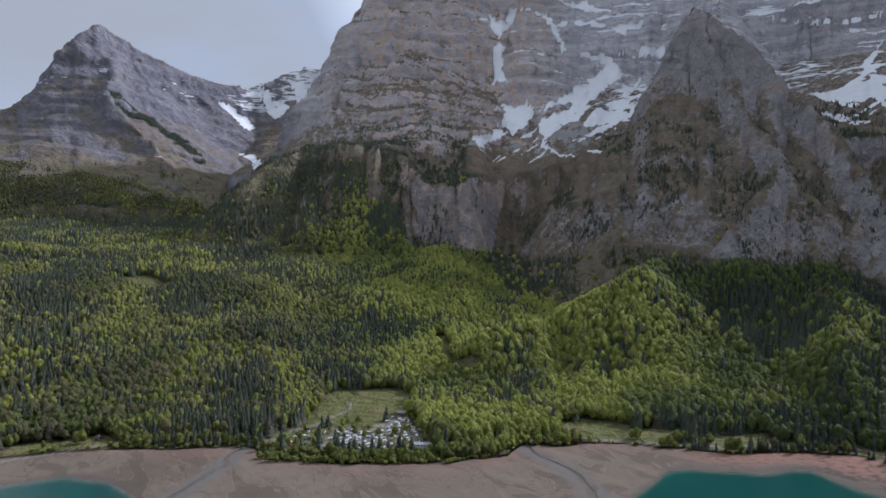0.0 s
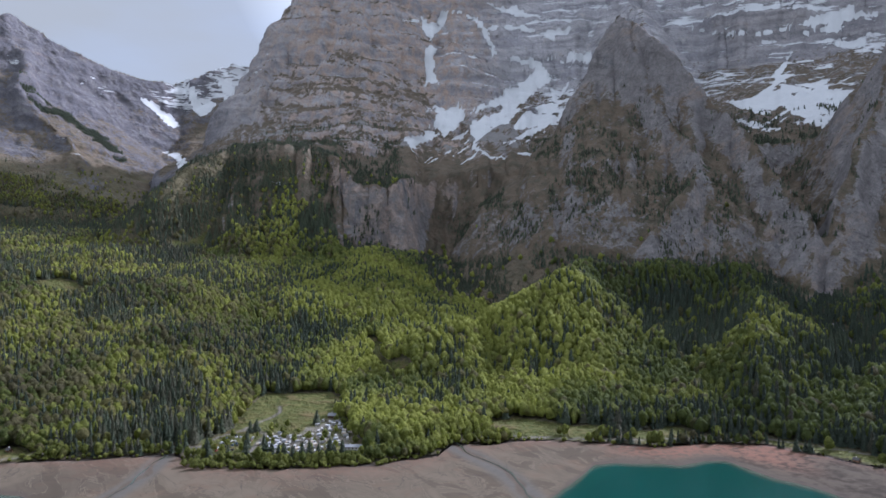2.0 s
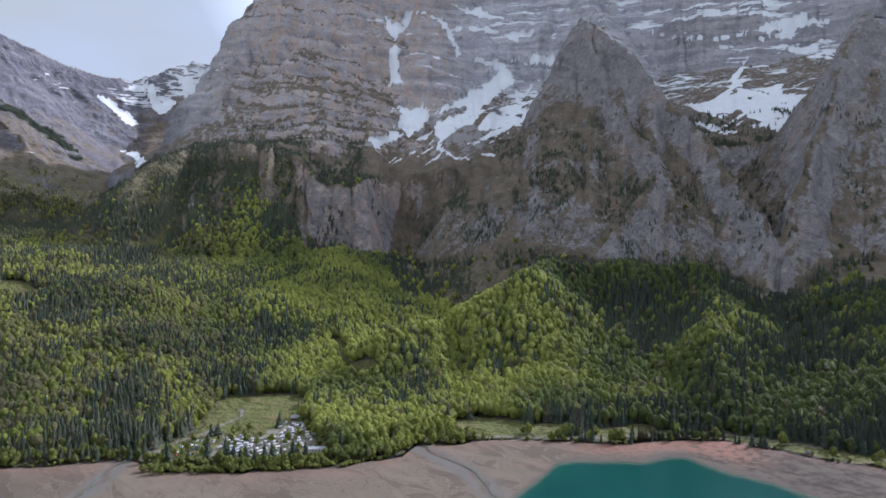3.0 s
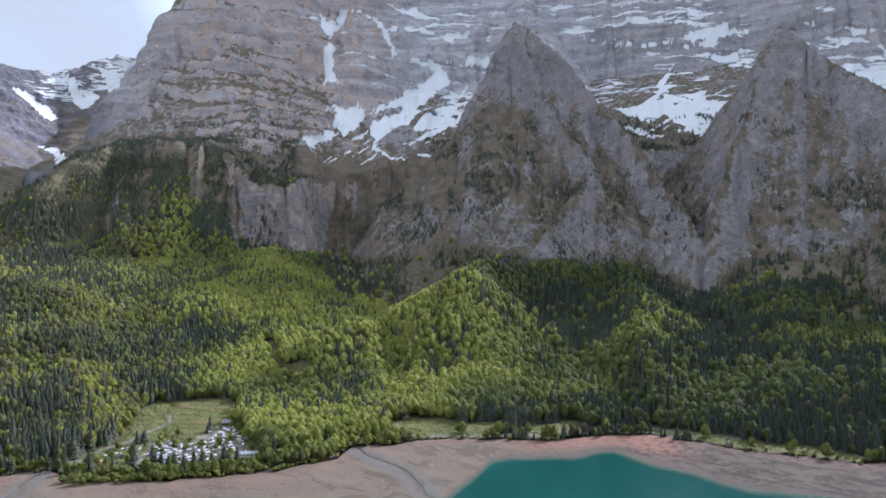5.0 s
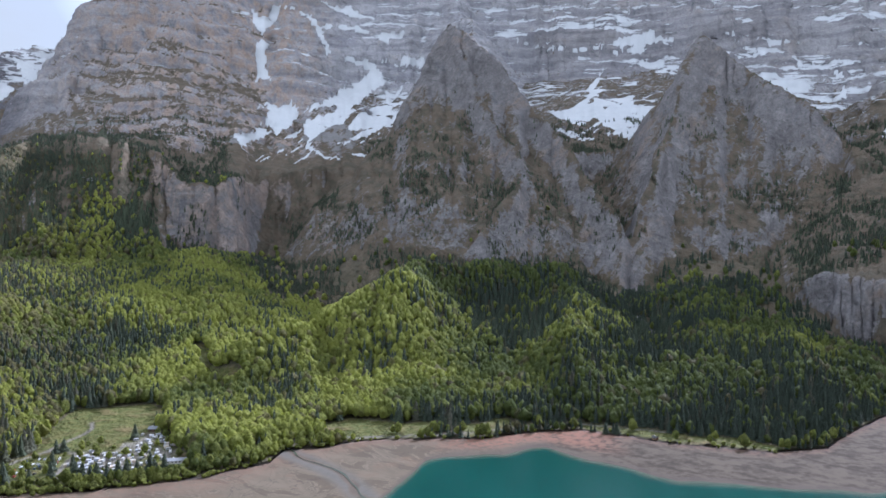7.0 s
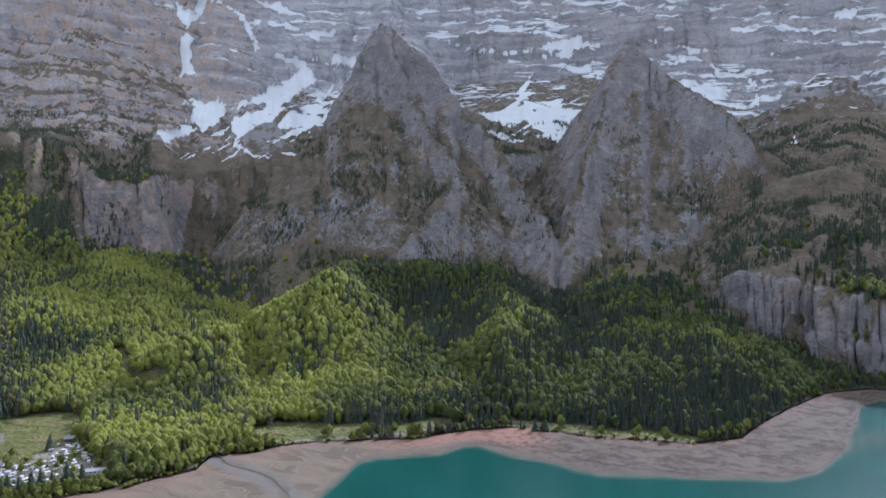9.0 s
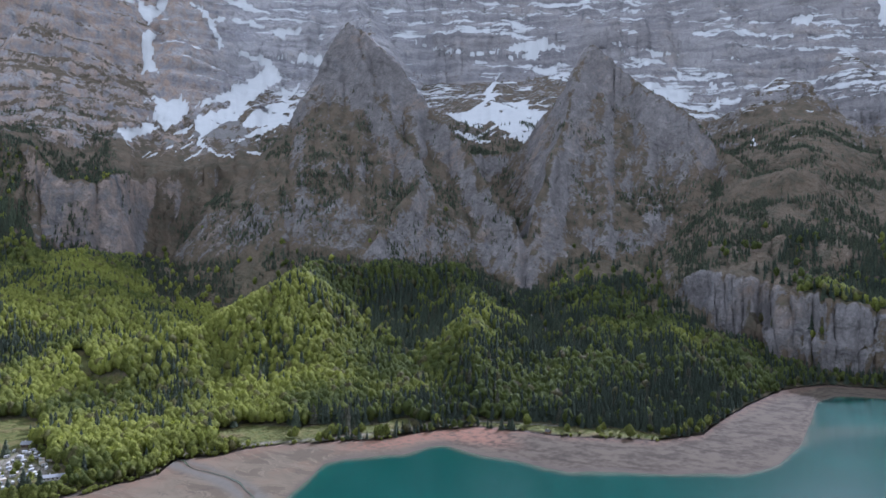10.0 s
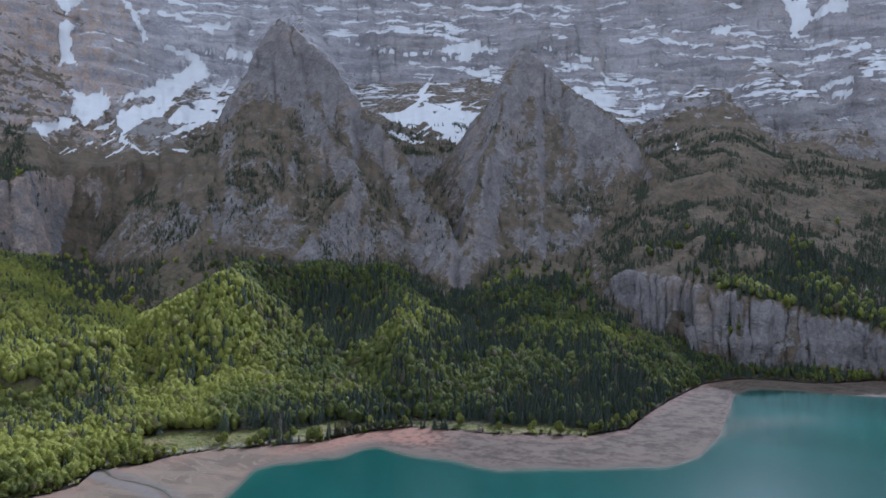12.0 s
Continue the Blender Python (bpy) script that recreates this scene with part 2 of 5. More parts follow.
def ground(x, y, fine=True):
    """The height of the land at each place."""
    r, a = np.hypot(x, y), np.degrees(np.arctan2(x, y))
    # the beds of old gullies run down the faces
    wob = 14 * fbm(a * 0.9, r / 500, 3, 40) + 60 * smooth(7, 13, a) * smooth(2550, 2950, r) * (0.5 - np.abs(vnoise(a * 0.42 + 0.6 * vnoise(a * 0.3, r / 300, 8), r / 1300, 42)))
    far = smooth(1300, 1900, r)
    wx = x * (1 + far * wob / np.maximum(r, 1)) + far * 24 * fbm(x / 260, y / 260, 2, 46)
    wy = y * (1 + far * wob / np.maximum(r, 1)) + far * 24 * fbm(x / 260, y / 260, 2, 49)
    wr = r + far * (wob + 22 * fbm(x / 230, y / 230, 2, 52))
    shore_n = 7 * fbm(x / 60, y / 60, 3, 3)
    we, ge = by_bearing(a, WATER_EDGE) + shore_n, by_bearing(a, GREEN_EDGE) + 0.6 * shore_n
    fe, cl = by_bearing(a, FLAT_END), by_bearing(a, CLIMB)
    t = np.clip((r - we) / np.maximum(ge - we, 5), 0, 1)
    low = np.where(r < we, -0.03 * np.maximum(we - r, 0) ** 0.9, 3.2 * t)
    low = low + 1.3 * smooth(ge, ge + 14, r)
    run = np.maximum(r - fe, 0)
    low = low + cl * np.minimum(run, 900) + 0.12 * np.maximum(run - 900, 0) - cl * 40 * (1 - np.exp(-run / 40))
    rise = smooth(ge + 5, ge + 110, r)
    sx_, sy_ = x + 16 * fbm(x / 140, y / 140, 2, 27), y + 16 * fbm(x / 140, y / 140, 2, 29)
    for line, steps in ((HILL, STEPS_HILL), (HILL_SPUR, STEPS_HILL), (TALUS, STEPS_HILL), (LEFT_HILL, STEPS_SOFT)):
        low = low + rise * np.maximum(ridge(sx_, sy_, line, steps) - low, 0)
    # the terrace and its front
    tr, tz = by_bearing(a, TERRACE, 1), by_bearing(a, TERRACE, 2) + 16 * fbm(a * 0.8, r / 600, 3, 93) * smooth(-12, -8, a) * smooth(24, 18, a)
    back = wr - tr
    back = back + (back < 20) * smooth(-5, -2, a) * smooth(24, 14, a) * (26 * (0.3 - np.abs(vnoise(a * 0.9 + 0.5 * vnoise(a, r / 60, 5), r / 120, 91))) + 5 * vnoise(a * 2.3, r / 40, 92))
    tread = 0.26 + 0.3 * smooth(-1, 5, a)
    shelf = tz + np.where(back > 0, tread * np.minimum(back, 800) - 30 * (1 - np.exp(-np.maximum(back, 0) / 60)),
                          -np.interp(-back, [0, 25, 70, 130, 330, 500, 2000], [0, 60, 150, 232, 325, 450, 3500]))
    soft_front = tz - np.interp(-back, [0, 60, 220, 450, 620, 2000], [0, 35, 165, 345, 480, 3500])
    shelf = np.where(back > 0, shelf, shelf + (soft_front - shelf) * smooth(-1, -6, a))
    cr, cz = by_bearing(a, LOW_CLIFF, 1), by_bearing(a, LOW_CLIFF, 2)
    edge = r + 46 * fbm(x / 170, y / 170, 4, 64) + 16 * (0.4 - np.abs(vnoise(a * 1.5, r / 220, 65))) + 6 * vnoise(a * 4.5, r / 60, 66) - cr
    high = np.maximum(shelf, cz + np.where(edge > 0, np.interp(a, [46, 50, 53, 56, 60, 66], [0.3, 0.36, 0.4, 0.42, 0.33, 0.29]) * np.minimum(edge, 1400) + 30 * fbm(x / 230, y / 230, 3, 68) * smooth(30, 200, edge), np.interp(-edge, [0, 7, 26, 34, 52, 110, 1000], [0, -9, -62, -68, -118, -165, -2400])))
    high = np.maximum(high, ridge(wx, wy, BACK_WALL, STEPS_WALL))
    for rib in CENTRE_FACE:
        high = joined(high, ridge(wx, wy, rib, STEPS_FACE), 40)
    for rib in WALL_RIBS:
        high = joined(high, ridge(wx, wy, rib, STEPS_RIB), 30)
    high = np.maximum(high, ridge(wx, wy, PEAK_B, STEPS_PEAK))
    high = joined(high, ridge(wx, wy, PEAK_B_RIB, STEPS_PEAK) - 14, 60)
    high = joined(high, ridge(wx, wy, PEAK_B_FOOT, STEPS_FOOT), 26)
    high = np.maximum(high, ridge(wx, wy, PEAK_B_BACK, STEPS_C))
    high = joined(high, ridge(wx, wy, PEAK_C, STEPS_C), 26)
    high = np.maximum(high, ridge(wx, wy, PEAK_C_BACK, STEPS_C))
    high = np.maximum(high, ridge(wx, wy, RIGHT_RIDGE, STEPS_SLOPE))
    high = np.maximum(high, ridge(wx, wy, FAR_RIDGE, STEPS_SLOPE))
    high = joined(high, ridge(wx, wy, C_BUTTRESS, STEPS_C), 20)
    high = np.maximum(high, ridge(x + 0.7 * (wx - x), y + 0.7 * (wy - y), LEFT_PEAK, STEPS_LEFT))
    high = joined(high, ridge(x + 2.2 * (wx - x), y + 2.2 * (wy - y), LEFT_SPUR, STEPS_LEFT), 90)
    high = np.maximum(high, ridge(x, y, MASSIF_EDGE, STEPS_EDGE))
    rocky = smooth(-40, 60, high - low)
    z = np.maximum(low, high)
    # beds of limestone step the faces
    if fine:
        bed = 26 * fbm(x / 400, y / 400, 3, 9) + 0.07 * x
        tread_part = smooth(25, 0, high - shelf) * (back > 10)
        st = (1 - 0.85 * tread_part) * (1 - 0.8 * smooth(46, 50, a) * smooth(2900, 2500, r)) * rocky * smooth(200, 420, z) * (0.14 + 0.86 * smooth(2250, 2500, r)) * (0.4 + 0.6 * smooth(-16, -9, a)) * (1 + 0.25 * smooth(-12, -9, a) * smooth(5, 2, a)) * (0.55 + 0.9 * fbm(x / 210, y / 210, 2, 88) ** 2 + 0.45 * smooth(-0.2, 0.4, fbm(x / 160, y / 160, 2, 87)))
        z = z + st * (9.5 * np.sin((z + bed) * 2 * np.pi / 74) + 4.0 * np.sin((z + 1.4 * bed) * 2 * np.pi / 27))
        z = z + rocky * (11 * fbm(x / 150, y / 150, 2, 21)) + (1 - rocky) * smooth(0, 260, run) * (11 * fbm(x / 150, y / 150, 3, 5) + 12 * smooth(0, 8, a) * (0.3 - (1 - np.abs(vnoise(a * 0.34 + 0.5 * vnoise(r / 160, a * 0.2, 3), r / 900, 66))) ** 3))
    # the cleft of the waterfall
    d = to_line(x, y, [(1000, 1450, 0), (931, 1332, 0), (898, 1291, 0), (860, 1240, 0)])[0]
    return z - 42 * (1 - smooth(4, 21, d))


def mesh_of(name, verts, tris, attributes=None, sharp=True):
    """A mesh from arrays; attributes: floats by name, one for each vertex."""
    me = bpy.data.meshes.new(name)
    k = tris.shape[1]
    me.vertices.add(len(verts))
    me.vertices.foreach_set("co", np.ascontiguousarray(verts, np.float32).ravel())
    me.loops.add(tris.size)
    me.loops.foreach_set("vertex_index", np.ascontiguousarray(tris, np.int32).ravel())
    me.polygons.add(len(tris))
    me.polygons.foreach_set("loop_start", np.arange(0, tris.size, k, dtype=np.int32))
    me.polygons.foreach_set("use_smooth", np.full(len(tris), not sharp))
    for key, values in (attributes or {}).items():
        me.attributes.new(key, "FLOAT", "POINT").data.foreach_set("value", np.ascontiguousarray(values, np.float32))
    me.update(calc_edges=True)
    return me


# ---- materials ----
def material(name, rough=0.9):
    m = bpy.data.materials.new(name)
    m.use_nodes = True
    bsdf = m.node_tree.nodes["Principled BSDF"]
    bsdf.inputs["Roughness"].default_value = rough
    bsdf.inputs["Specular IOR Level"].default_value = 0.07
    return m, m.node_tree.nodes, m.node_tree.links, bsdf


class Wire:
    """Short ways to lay nodes into one material."""
    def __init__(self, nodes, links):
        self.n, self.l = nodes, links

    def put(self, socket, value):
        if isinstance(value, bpy.types.NodeSocket):
            self.l.new(value, socket)
        elif isinstance(value, tuple):
            socket.default_value = (*value, 1) if len(value) == 3 and socket.type == "RGBA" else value
        else:
            socket.default_value = value

    def mix(self, fac, a, b, blend="MIX"):
        k = self.n.new("ShaderNodeMix")
        k.data_type, k.blend_type = "RGBA", blend
        self.put(k.inputs["Factor"], fac), self.put(k.inputs["A"], a), self.put(k.inputs["B"], b)
        return k.outputs["Result"]

    def math(self, op, a, b=0.0, c=0.0):
        k = self.n.new("ShaderNodeMath")
        k.operation = op
        self.put(k.inputs[0], a), self.put(k.inputs[1], b), self.put(k.inputs[2], c)
        return k.outputs[0]

    def span(self, v, a, b, lo=0.0, hi=1.0):
        k = self.n.new("ShaderNodeMapRange")
        k.interpolation_type = "SMOOTHSTEP"
        for key, w in (("Value", v), ("From Min", a), ("From Max", b), ("To Min", lo), ("To Max", hi)):
            self.put(k.inputs[key], w)
        return k.outputs["Result"]

    def attr(self, name):
        k = self.n.new("ShaderNodeAttribute")
        k.attribute_name = name
        return k.outputs["Fac"]

    def where(self, scale=(1, 1, 1), turn=(0, 0, 0)):
        g, k = self.n.new("ShaderNodeNewGeometry"), self.n.new("ShaderNodeMapping")
        self.l.new(g.outputs["Position"], k.inputs["Vector"])
        k.vector_type = "TEXTURE"
        k.inputs["Scale"].default_value, k.inputs["Rotation"].default_value = [1 / v for v in scale], turn
        return k.outputs["Vector"]

    def noise(self, vec, scale, detail=4.0, rough=0.55, warp=0.0):
        k = self.n.new("ShaderNodeTexNoise")
        self.l.new(vec, k.inputs["Vector"])
        for key, w in (("Scale", scale), ("Detail", detail), ("Roughness", rough), ("Distortion", warp)):
            k.inputs[key].default_value = w
        return k.outputs["Fac"]

    def bump(self, height, distance, strength=1.0, normal=None):
        k = self.n.new("ShaderNodeBump")
        k.inputs["Distance"].default_value, k.inputs["Strength"].default_value = distance, strength
        self.put(k.inputs["Height"], height)
        if normal is not None:
            self.l.new(normal, k.inputs["Normal"])
        return k.outputs["Normal"]


def land_material():
    m, n, l, bsdf = material("land", 0.95)
    w = Wire(n, l)
    p = w.where()
    beds = w.where((0.004, 0.004, 0.03), (0.05, -0.04, 0))
    ramps = w.noise(w.where((0.011, 0.011, 0.04), (0.1, 0.72, 0.3)), 1.0, 6, 0.64, 0.5)
    back = w.noise(w.where((0.012, 0.012, 0.045), (-0.25, -0.8, -0.2)), 1.0, 6, 0.64, 0.5)
    flutes = w.where((0.03, 0.03, 0.006))
    big, mid, small = w.noise(p, 0.006, 5), w.noise(p, 0.03, 6, 0.62), w.noise(p, 0.16, 5, 0.65)
    bed, fl = w.noise(beds, 1.0, 3, 0.5, 0.6), w.noise(flutes, 1.0, 5, 0.6)
    massive = w.attr("massive")
    bed = w.math("ADD", w.math("MULTIPLY", bed, w.math("SUBTRACT", 1.0, massive)), w.math("MULTIPLY", w.math("ADD", w.math("MULTIPLY", back, 0.55), w.math("MULTIPLY", fl, 0.45)), massive))
    # limestone: blue-grey, with paler and rusty beds and dark water streaks
    rock = w.mix(w.span(bed, 0.35, 0.65), (0.142, 0.131, 0.127), (0.2, 0.188, 0.182))
    rock = w.mix(w.span(mid, 0.52, 0.72), rock, (0.24, 0.225, 0.215))
    rock = w.mix(w.math("MULTIPLY", w.span(big, 0.5, 0.66), w.span(bed, 0.45, 0.6)), rock, (0.21, 0.165, 0.13))
    # paler rock for the far walls: distance haze put into the colour
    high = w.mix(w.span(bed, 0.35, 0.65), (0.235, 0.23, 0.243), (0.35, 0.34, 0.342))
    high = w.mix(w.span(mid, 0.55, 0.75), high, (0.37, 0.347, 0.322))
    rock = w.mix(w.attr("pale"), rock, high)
    # the left peak's shaded face, darkened in the rock colour
    rock = w.mix(w.math("MULTIPLY", w.attr("left_shade"), w.span(mid, 0.3, 0.6, 0.35, 0.85)), rock, (0.078, 0.078, 0.094))
    rock = w.mix(w.span(fl, 0.56, 0.72, 0, 0.5), rock, (0.09, 0.094, 0.104))
    rock = w.mix(w.span(ramps, 0.58, 0.7, 0, 0.55), rock, (0.07, 0.069, 0.066))
    rock = w.mix(w.math("MULTIPLY", w.attr("warm"), w.math("MULTIPLY", w.span(mid, 0.36, 0.62), w.span(fl, 0.7, 0.46))), rock, (0.31, 0.232, 0.175))
    # turf: dry winter grass on the ledges, green lower down
    turf = w.mix(w.span(mid, 0.4, 0.62), (0.126, 0.1, 0.071), (0.088, 0.077, 0.055))
    rock = w.mix(1.0, rock, w.mix(w.span(w.math("ADD", w.math("MULTIPLY", small, 0.55), w.math("MULTIPLY", w.noise(p, 0.5, 3, 0.7), 0.45)), 0.36, 0.64), (0.78, 0.78, 0.79), (1.2, 1.19, 1.18)), "MULTIPLY")
    green = w.mix(w.span(small, 0.35, 0.65), (0.058, 0.067, 0.019), (0.09, 0.087, 0.028))
    green = w.mix(w.span(mid, 0.5, 0.7), green, (0.112, 0.088, 0.04))
    turf = w.mix(w.attr("green"), turf, green)
    tufts = w.math("ADD", w.math("MULTIPLY", w.noise(p, 0.055, 6, 0.7, 0.8), 0.7), w.math("ADD", w.math("MULTIPLY", small, 0.35), w.math("MULTIPLY", w.noise(w.where((0.05, 0.05, 0.012), (0.12, 0.3, 0)), 1.0, 5, 0.65, 0.6), 0.6)))
    ground_colour = w.mix(w.span(w.math("ADD", w.attr("turf"), w.math("MULTIPLY", w.math("SUBTRACT", tufts, 0.82), 2.6)), 0.36, 0.64), rock, turf)
    # litter under the wood
    litter = w.mix(w.span(small, 0.4, 0.6), (0.06, 0.058, 0.03), (0.10, 0.082, 0.05))
    ground_colour = w.mix(w.span(w.math("ADD", w.attr("wood"), w.math("MULTIPLY", w.math("SUBTRACT", small, 0.5), 0.8)), 0.4, 0.6), ground_colour, litter)
    # scree
    ground_colour = w.mix(w.span(w.math("ADD", w.attr("scree"), w.math("MULTIPLY", w.math("SUBTRACT", mid, 0.5), 0.9)), 0.4, 0.6), ground_colour,
                          w.mix(small, (0.13, 0.122, 0.115), (0.24, 0.23, 0.22)))
    # the drained lake bed: pale silt in flow lines, rusty rims and wet dark patches
    flow = w.noise(w.where((0.035, 0.012, 0.3), (0, 0, 0.5)), 1.0, 6, 0.6, 1.2)
    mud = w.mix(w.span(flow, 0.36, 0.64), (0.07, 0.056, 0.039), (0.106, 0.086, 0.061))
    mud = w.mix(w.span(mid, 0.5, 0.72), mud, (0.098, 0.071, 0.048))
    mud = w.mix(w.span(big, 0.5, 0.62, 0, 0.5), mud, (0.056, 0.045, 0.033))
    rill = w.noise(w.where((0.02, 0.011, 0.3), (0, 0, 0.35)), 1.0, 3, 0.5, 1.6)
    mud = w.mix(w.span(w.math("ABSOLUTE", w.math("SUBTRACT", rill, 0.5)), 0.012, 0.004, 0, 0.5), mud, (0.05, 0.04, 0.032))
    mud = w.mix(w.span(w.math("ABSOLUTE", w.math("SUBTRACT", flow, 0.47)), 0.014, 0.004, 0, 0.45), mud, (0.145, 0.12, 0.088))
    strand = w.math("SINE", w.math("ADD", w.math("MULTIPLY", w.attr("strand"), 26.0), w.math("MULTIPLY", mid, 22.0)))
    patch = w.math("ADD", w.math("MULTIPLY", flow, 0.45), w.math("ADD", w.math("MULTIPLY", small, 0.35), w.math("MULTIPLY", mid, 0.2)))
    # to the right the bed has strand lines, and shade painted in as darker mud
    bank = w.mix(w.span(w.math("ADD", patch, w.math("MULTIPLY", strand, 0.035)), 0.4, 0.58), (0.033, 0.026, 0.019), (0.07, 0.057, 0.042))
    mud = w.mix(w.math("MULTIPLY", w.attr("mud_shade"), 0.95), mud, bank)
    mud = w.mix(w.math("MULTIPLY", w.attr("rust"), w.span(small, 0.3, 0.6)), mud, (0.15, 0.08, 0.054))
    mud = w.mix(w.attr("stones"), mud, w.mix(small, (0.066, 0.06, 0.05), (0.105, 0.096, 0.082)))
    mud = w.mix(w.math("MULTIPLY", w.attr("wet"), 0.75), mud, (0.062, 0.05, 0.041))
    ground_colour = w.mix(w.attr("mud"), ground_colour, mud)
    ground_colour = w.mix(w.attr("road"), ground_colour, w.mix(small, (0.105, 0.094, 0.077), (0.16, 0.145, 0.12)))
    # spring snow
    edge = w.math("ADD", w.attr("snow"), w.math("MULTIPLY", w.math("SUBTRACT", w.math("ADD", mid, w.math("MULTIPLY", small, 0.5)), 0.75), 0.6))
    band = w.noise(w.where((0.0085, 0.0085, 0.052), (0.05, -0.04, 0)), 1.0, 7, 0.62, 0.9)
    ledge = w.math("ADD", w.math("MULTIPLY", w.attr("ledge"), 1.0), w.math("MULTIPLY", w.math("SUBTRACT", band, 0.62), 4.0))
    ledge = w.math("ADD", ledge, w.math("MULTIPLY", w.math("SUBTRACT", w.noise(p, 0.0045, 3), 0.5), 3.0))
    snow = w.math("MAXIMUM", w.span(edge, 0.48, 0.54), w.span(ledge, 0.46, 0.54))
    ground_colour = w.mix(snow, ground_colour, w.mix(mid, (0.41, 0.422, 0.432), (0.5, 0.503, 0.5)))
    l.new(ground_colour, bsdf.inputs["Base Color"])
    relief = w.math("ADD", w.math("ADD", w.math("MULTIPLY", bed, 0.5), w.math("MULTIPLY", ramps, 0.7)), w.math("ADD", w.math("MULTIPLY", mid, 0.8), w.math("MULTIPLY", fl, w.math("ADD", w.math("MULTIPLY", massive, 0.6), 0.15))))
    soft = w.math("SUBTRACT", 1.0, w.math("MAXIMUM", w.attr("mud"), w.math("MULTIPLY", snow, 0.85)))
    nrm = w.bump(w.math("MULTIPLY", relief, soft), 20.0, 1.0)
    nrm = w.bump(w.math("MULTIPLY", small, w.math("ADD", w.math("MULTIPLY", soft, 0.95), 0.05)), 2.2, 0.8, nrm)
    l.new(nrm, bsdf.inputs["Normal"])
    return m


def foliage_material(name, dark, light, sheen=0.25):
    m, n, l, bsdf = material(name, 0.7)
    w = Wire(n, l)
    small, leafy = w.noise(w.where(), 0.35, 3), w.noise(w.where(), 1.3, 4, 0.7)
    tint, old = w.attr("tint"), w.attr("warm")
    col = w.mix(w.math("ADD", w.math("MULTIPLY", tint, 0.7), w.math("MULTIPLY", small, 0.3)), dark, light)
    col = w.mix(w.math("MULTIPLY", old, 0.7), col, (0.105, 0.083, 0.06))
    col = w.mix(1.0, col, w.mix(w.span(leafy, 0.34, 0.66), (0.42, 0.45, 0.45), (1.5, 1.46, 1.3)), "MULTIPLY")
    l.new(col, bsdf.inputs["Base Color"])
    thin = n.new("ShaderNodeBsdfTranslucent")
    l.new(w.mix(1.0, col, (1.5, 1.6, 0.7), "MULTIPLY"), thin.inputs["Color"])
    both = n.new("ShaderNodeMixShader")
    both.inputs["Fac"].default_value = sheen
    l.new(bsdf.outputs["BSDF"], both.inputs[1]), l.new(thin.outputs["BSDF"], both.inputs[2])
    l.new(both.outputs["Shader"], n["Material Output"].inputs["Surface"])
    l.new(w.bump(leafy, 2.2, 1.0), bsdf.inputs["Normal"])
    return m


def water_material():
    m, n, l, bsdf = material("lake_water", 0.12)
    w = Wire(n, l)
    depth = w.attr("depth")
    murk = w.noise(w.where((0.006, 0.003, 1), (0, 0, 0.4)), 1.0, 5, 0.6, 0.8)
    col = w.mix(w.span(depth, 0.0, 1.0), (0.07, 0.075, 0.055), (0.004, 0.037, 0.03))
    col = w.mix(w.math("MULTIPLY", w.span(murk, 0.5, 0.72), 0.35), col, (0.014, 0.085, 0.07))
    l.new(col, bsdf.inputs["Base Color"])
    bsdf.inputs["Specular IOR Level"].default_value = 0.25
    ripple = w.noise(w.where((0.5, 0.9, 1)), 0.8, 4, 0.6)
    l.new(w.bump(ripple, 0.12, 0.5), bsdf.inputs["Normal"])
    return m


LAND = land_material()
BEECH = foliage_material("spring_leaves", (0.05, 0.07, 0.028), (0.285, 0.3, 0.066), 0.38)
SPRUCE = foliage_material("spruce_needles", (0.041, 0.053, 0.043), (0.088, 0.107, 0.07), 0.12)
WATER = water_material()


# ---- the land, one sheet to the horizon ----
MEADOWS = [[(-150, 770), (-158, 810), (-152, 925), (-65, 955), (-35, 899), (-50, 815), (-70, 790)],
           [(-182, 650), (-178, 700), (-165, 740), (-140, 775), (-70, 795), (-30, 790), (-18, 735), (-3, 690), (0, 650), (-90, 630)],
           [(110, 700), (128, 770), (160, 790), (200, 755), (240, 735), (262, 700), (200, 685)],
           [(262, 660), (268, 715), (330, 725), (350, 690), (300, 660)],
           [(-12, 1160), (12, 1150), (14, 1075), (28, 990), (56, 955), (22, 930), (-4, 1060)],
           [(-430, 615), (-420, 680), (-355, 715), (-325, 690), (-330, 650)],
           [(-661, 1346), (-599, 1400), (-500, 1310), (-530, 1245), (-600, 1265)],
           [(-530, 1770), (-480, 1780), (-425, 1850), (-430, 1790), (-470, 1750)],
           [(390, 655), (408, 678), (455, 635), (520, 560), (548, 515), (510, 500)]]


def inside(x, y, poly):
    hit = np.zeros(x.shape, bool)
    for (x0, y0), (x1, y1) in zip(poly, poly[1:] + poly[:1]):
        cross = (y0 > y) != (y1 > y)
        hit ^= cross & (x < (x1 - x0) * (y - y0) / (y1 - y0 + 1e-9) + x0)
    return hit


def open_ground(x, y):
    wx, wy = x + 9 * fbm(x / 35, y / 35, 2, 61), y + 9 * fbm(x / 35, y / 35, 2, 71)
    return np.any([inside(wx, wy, poly) for poly in MEADOWS], axis=0)


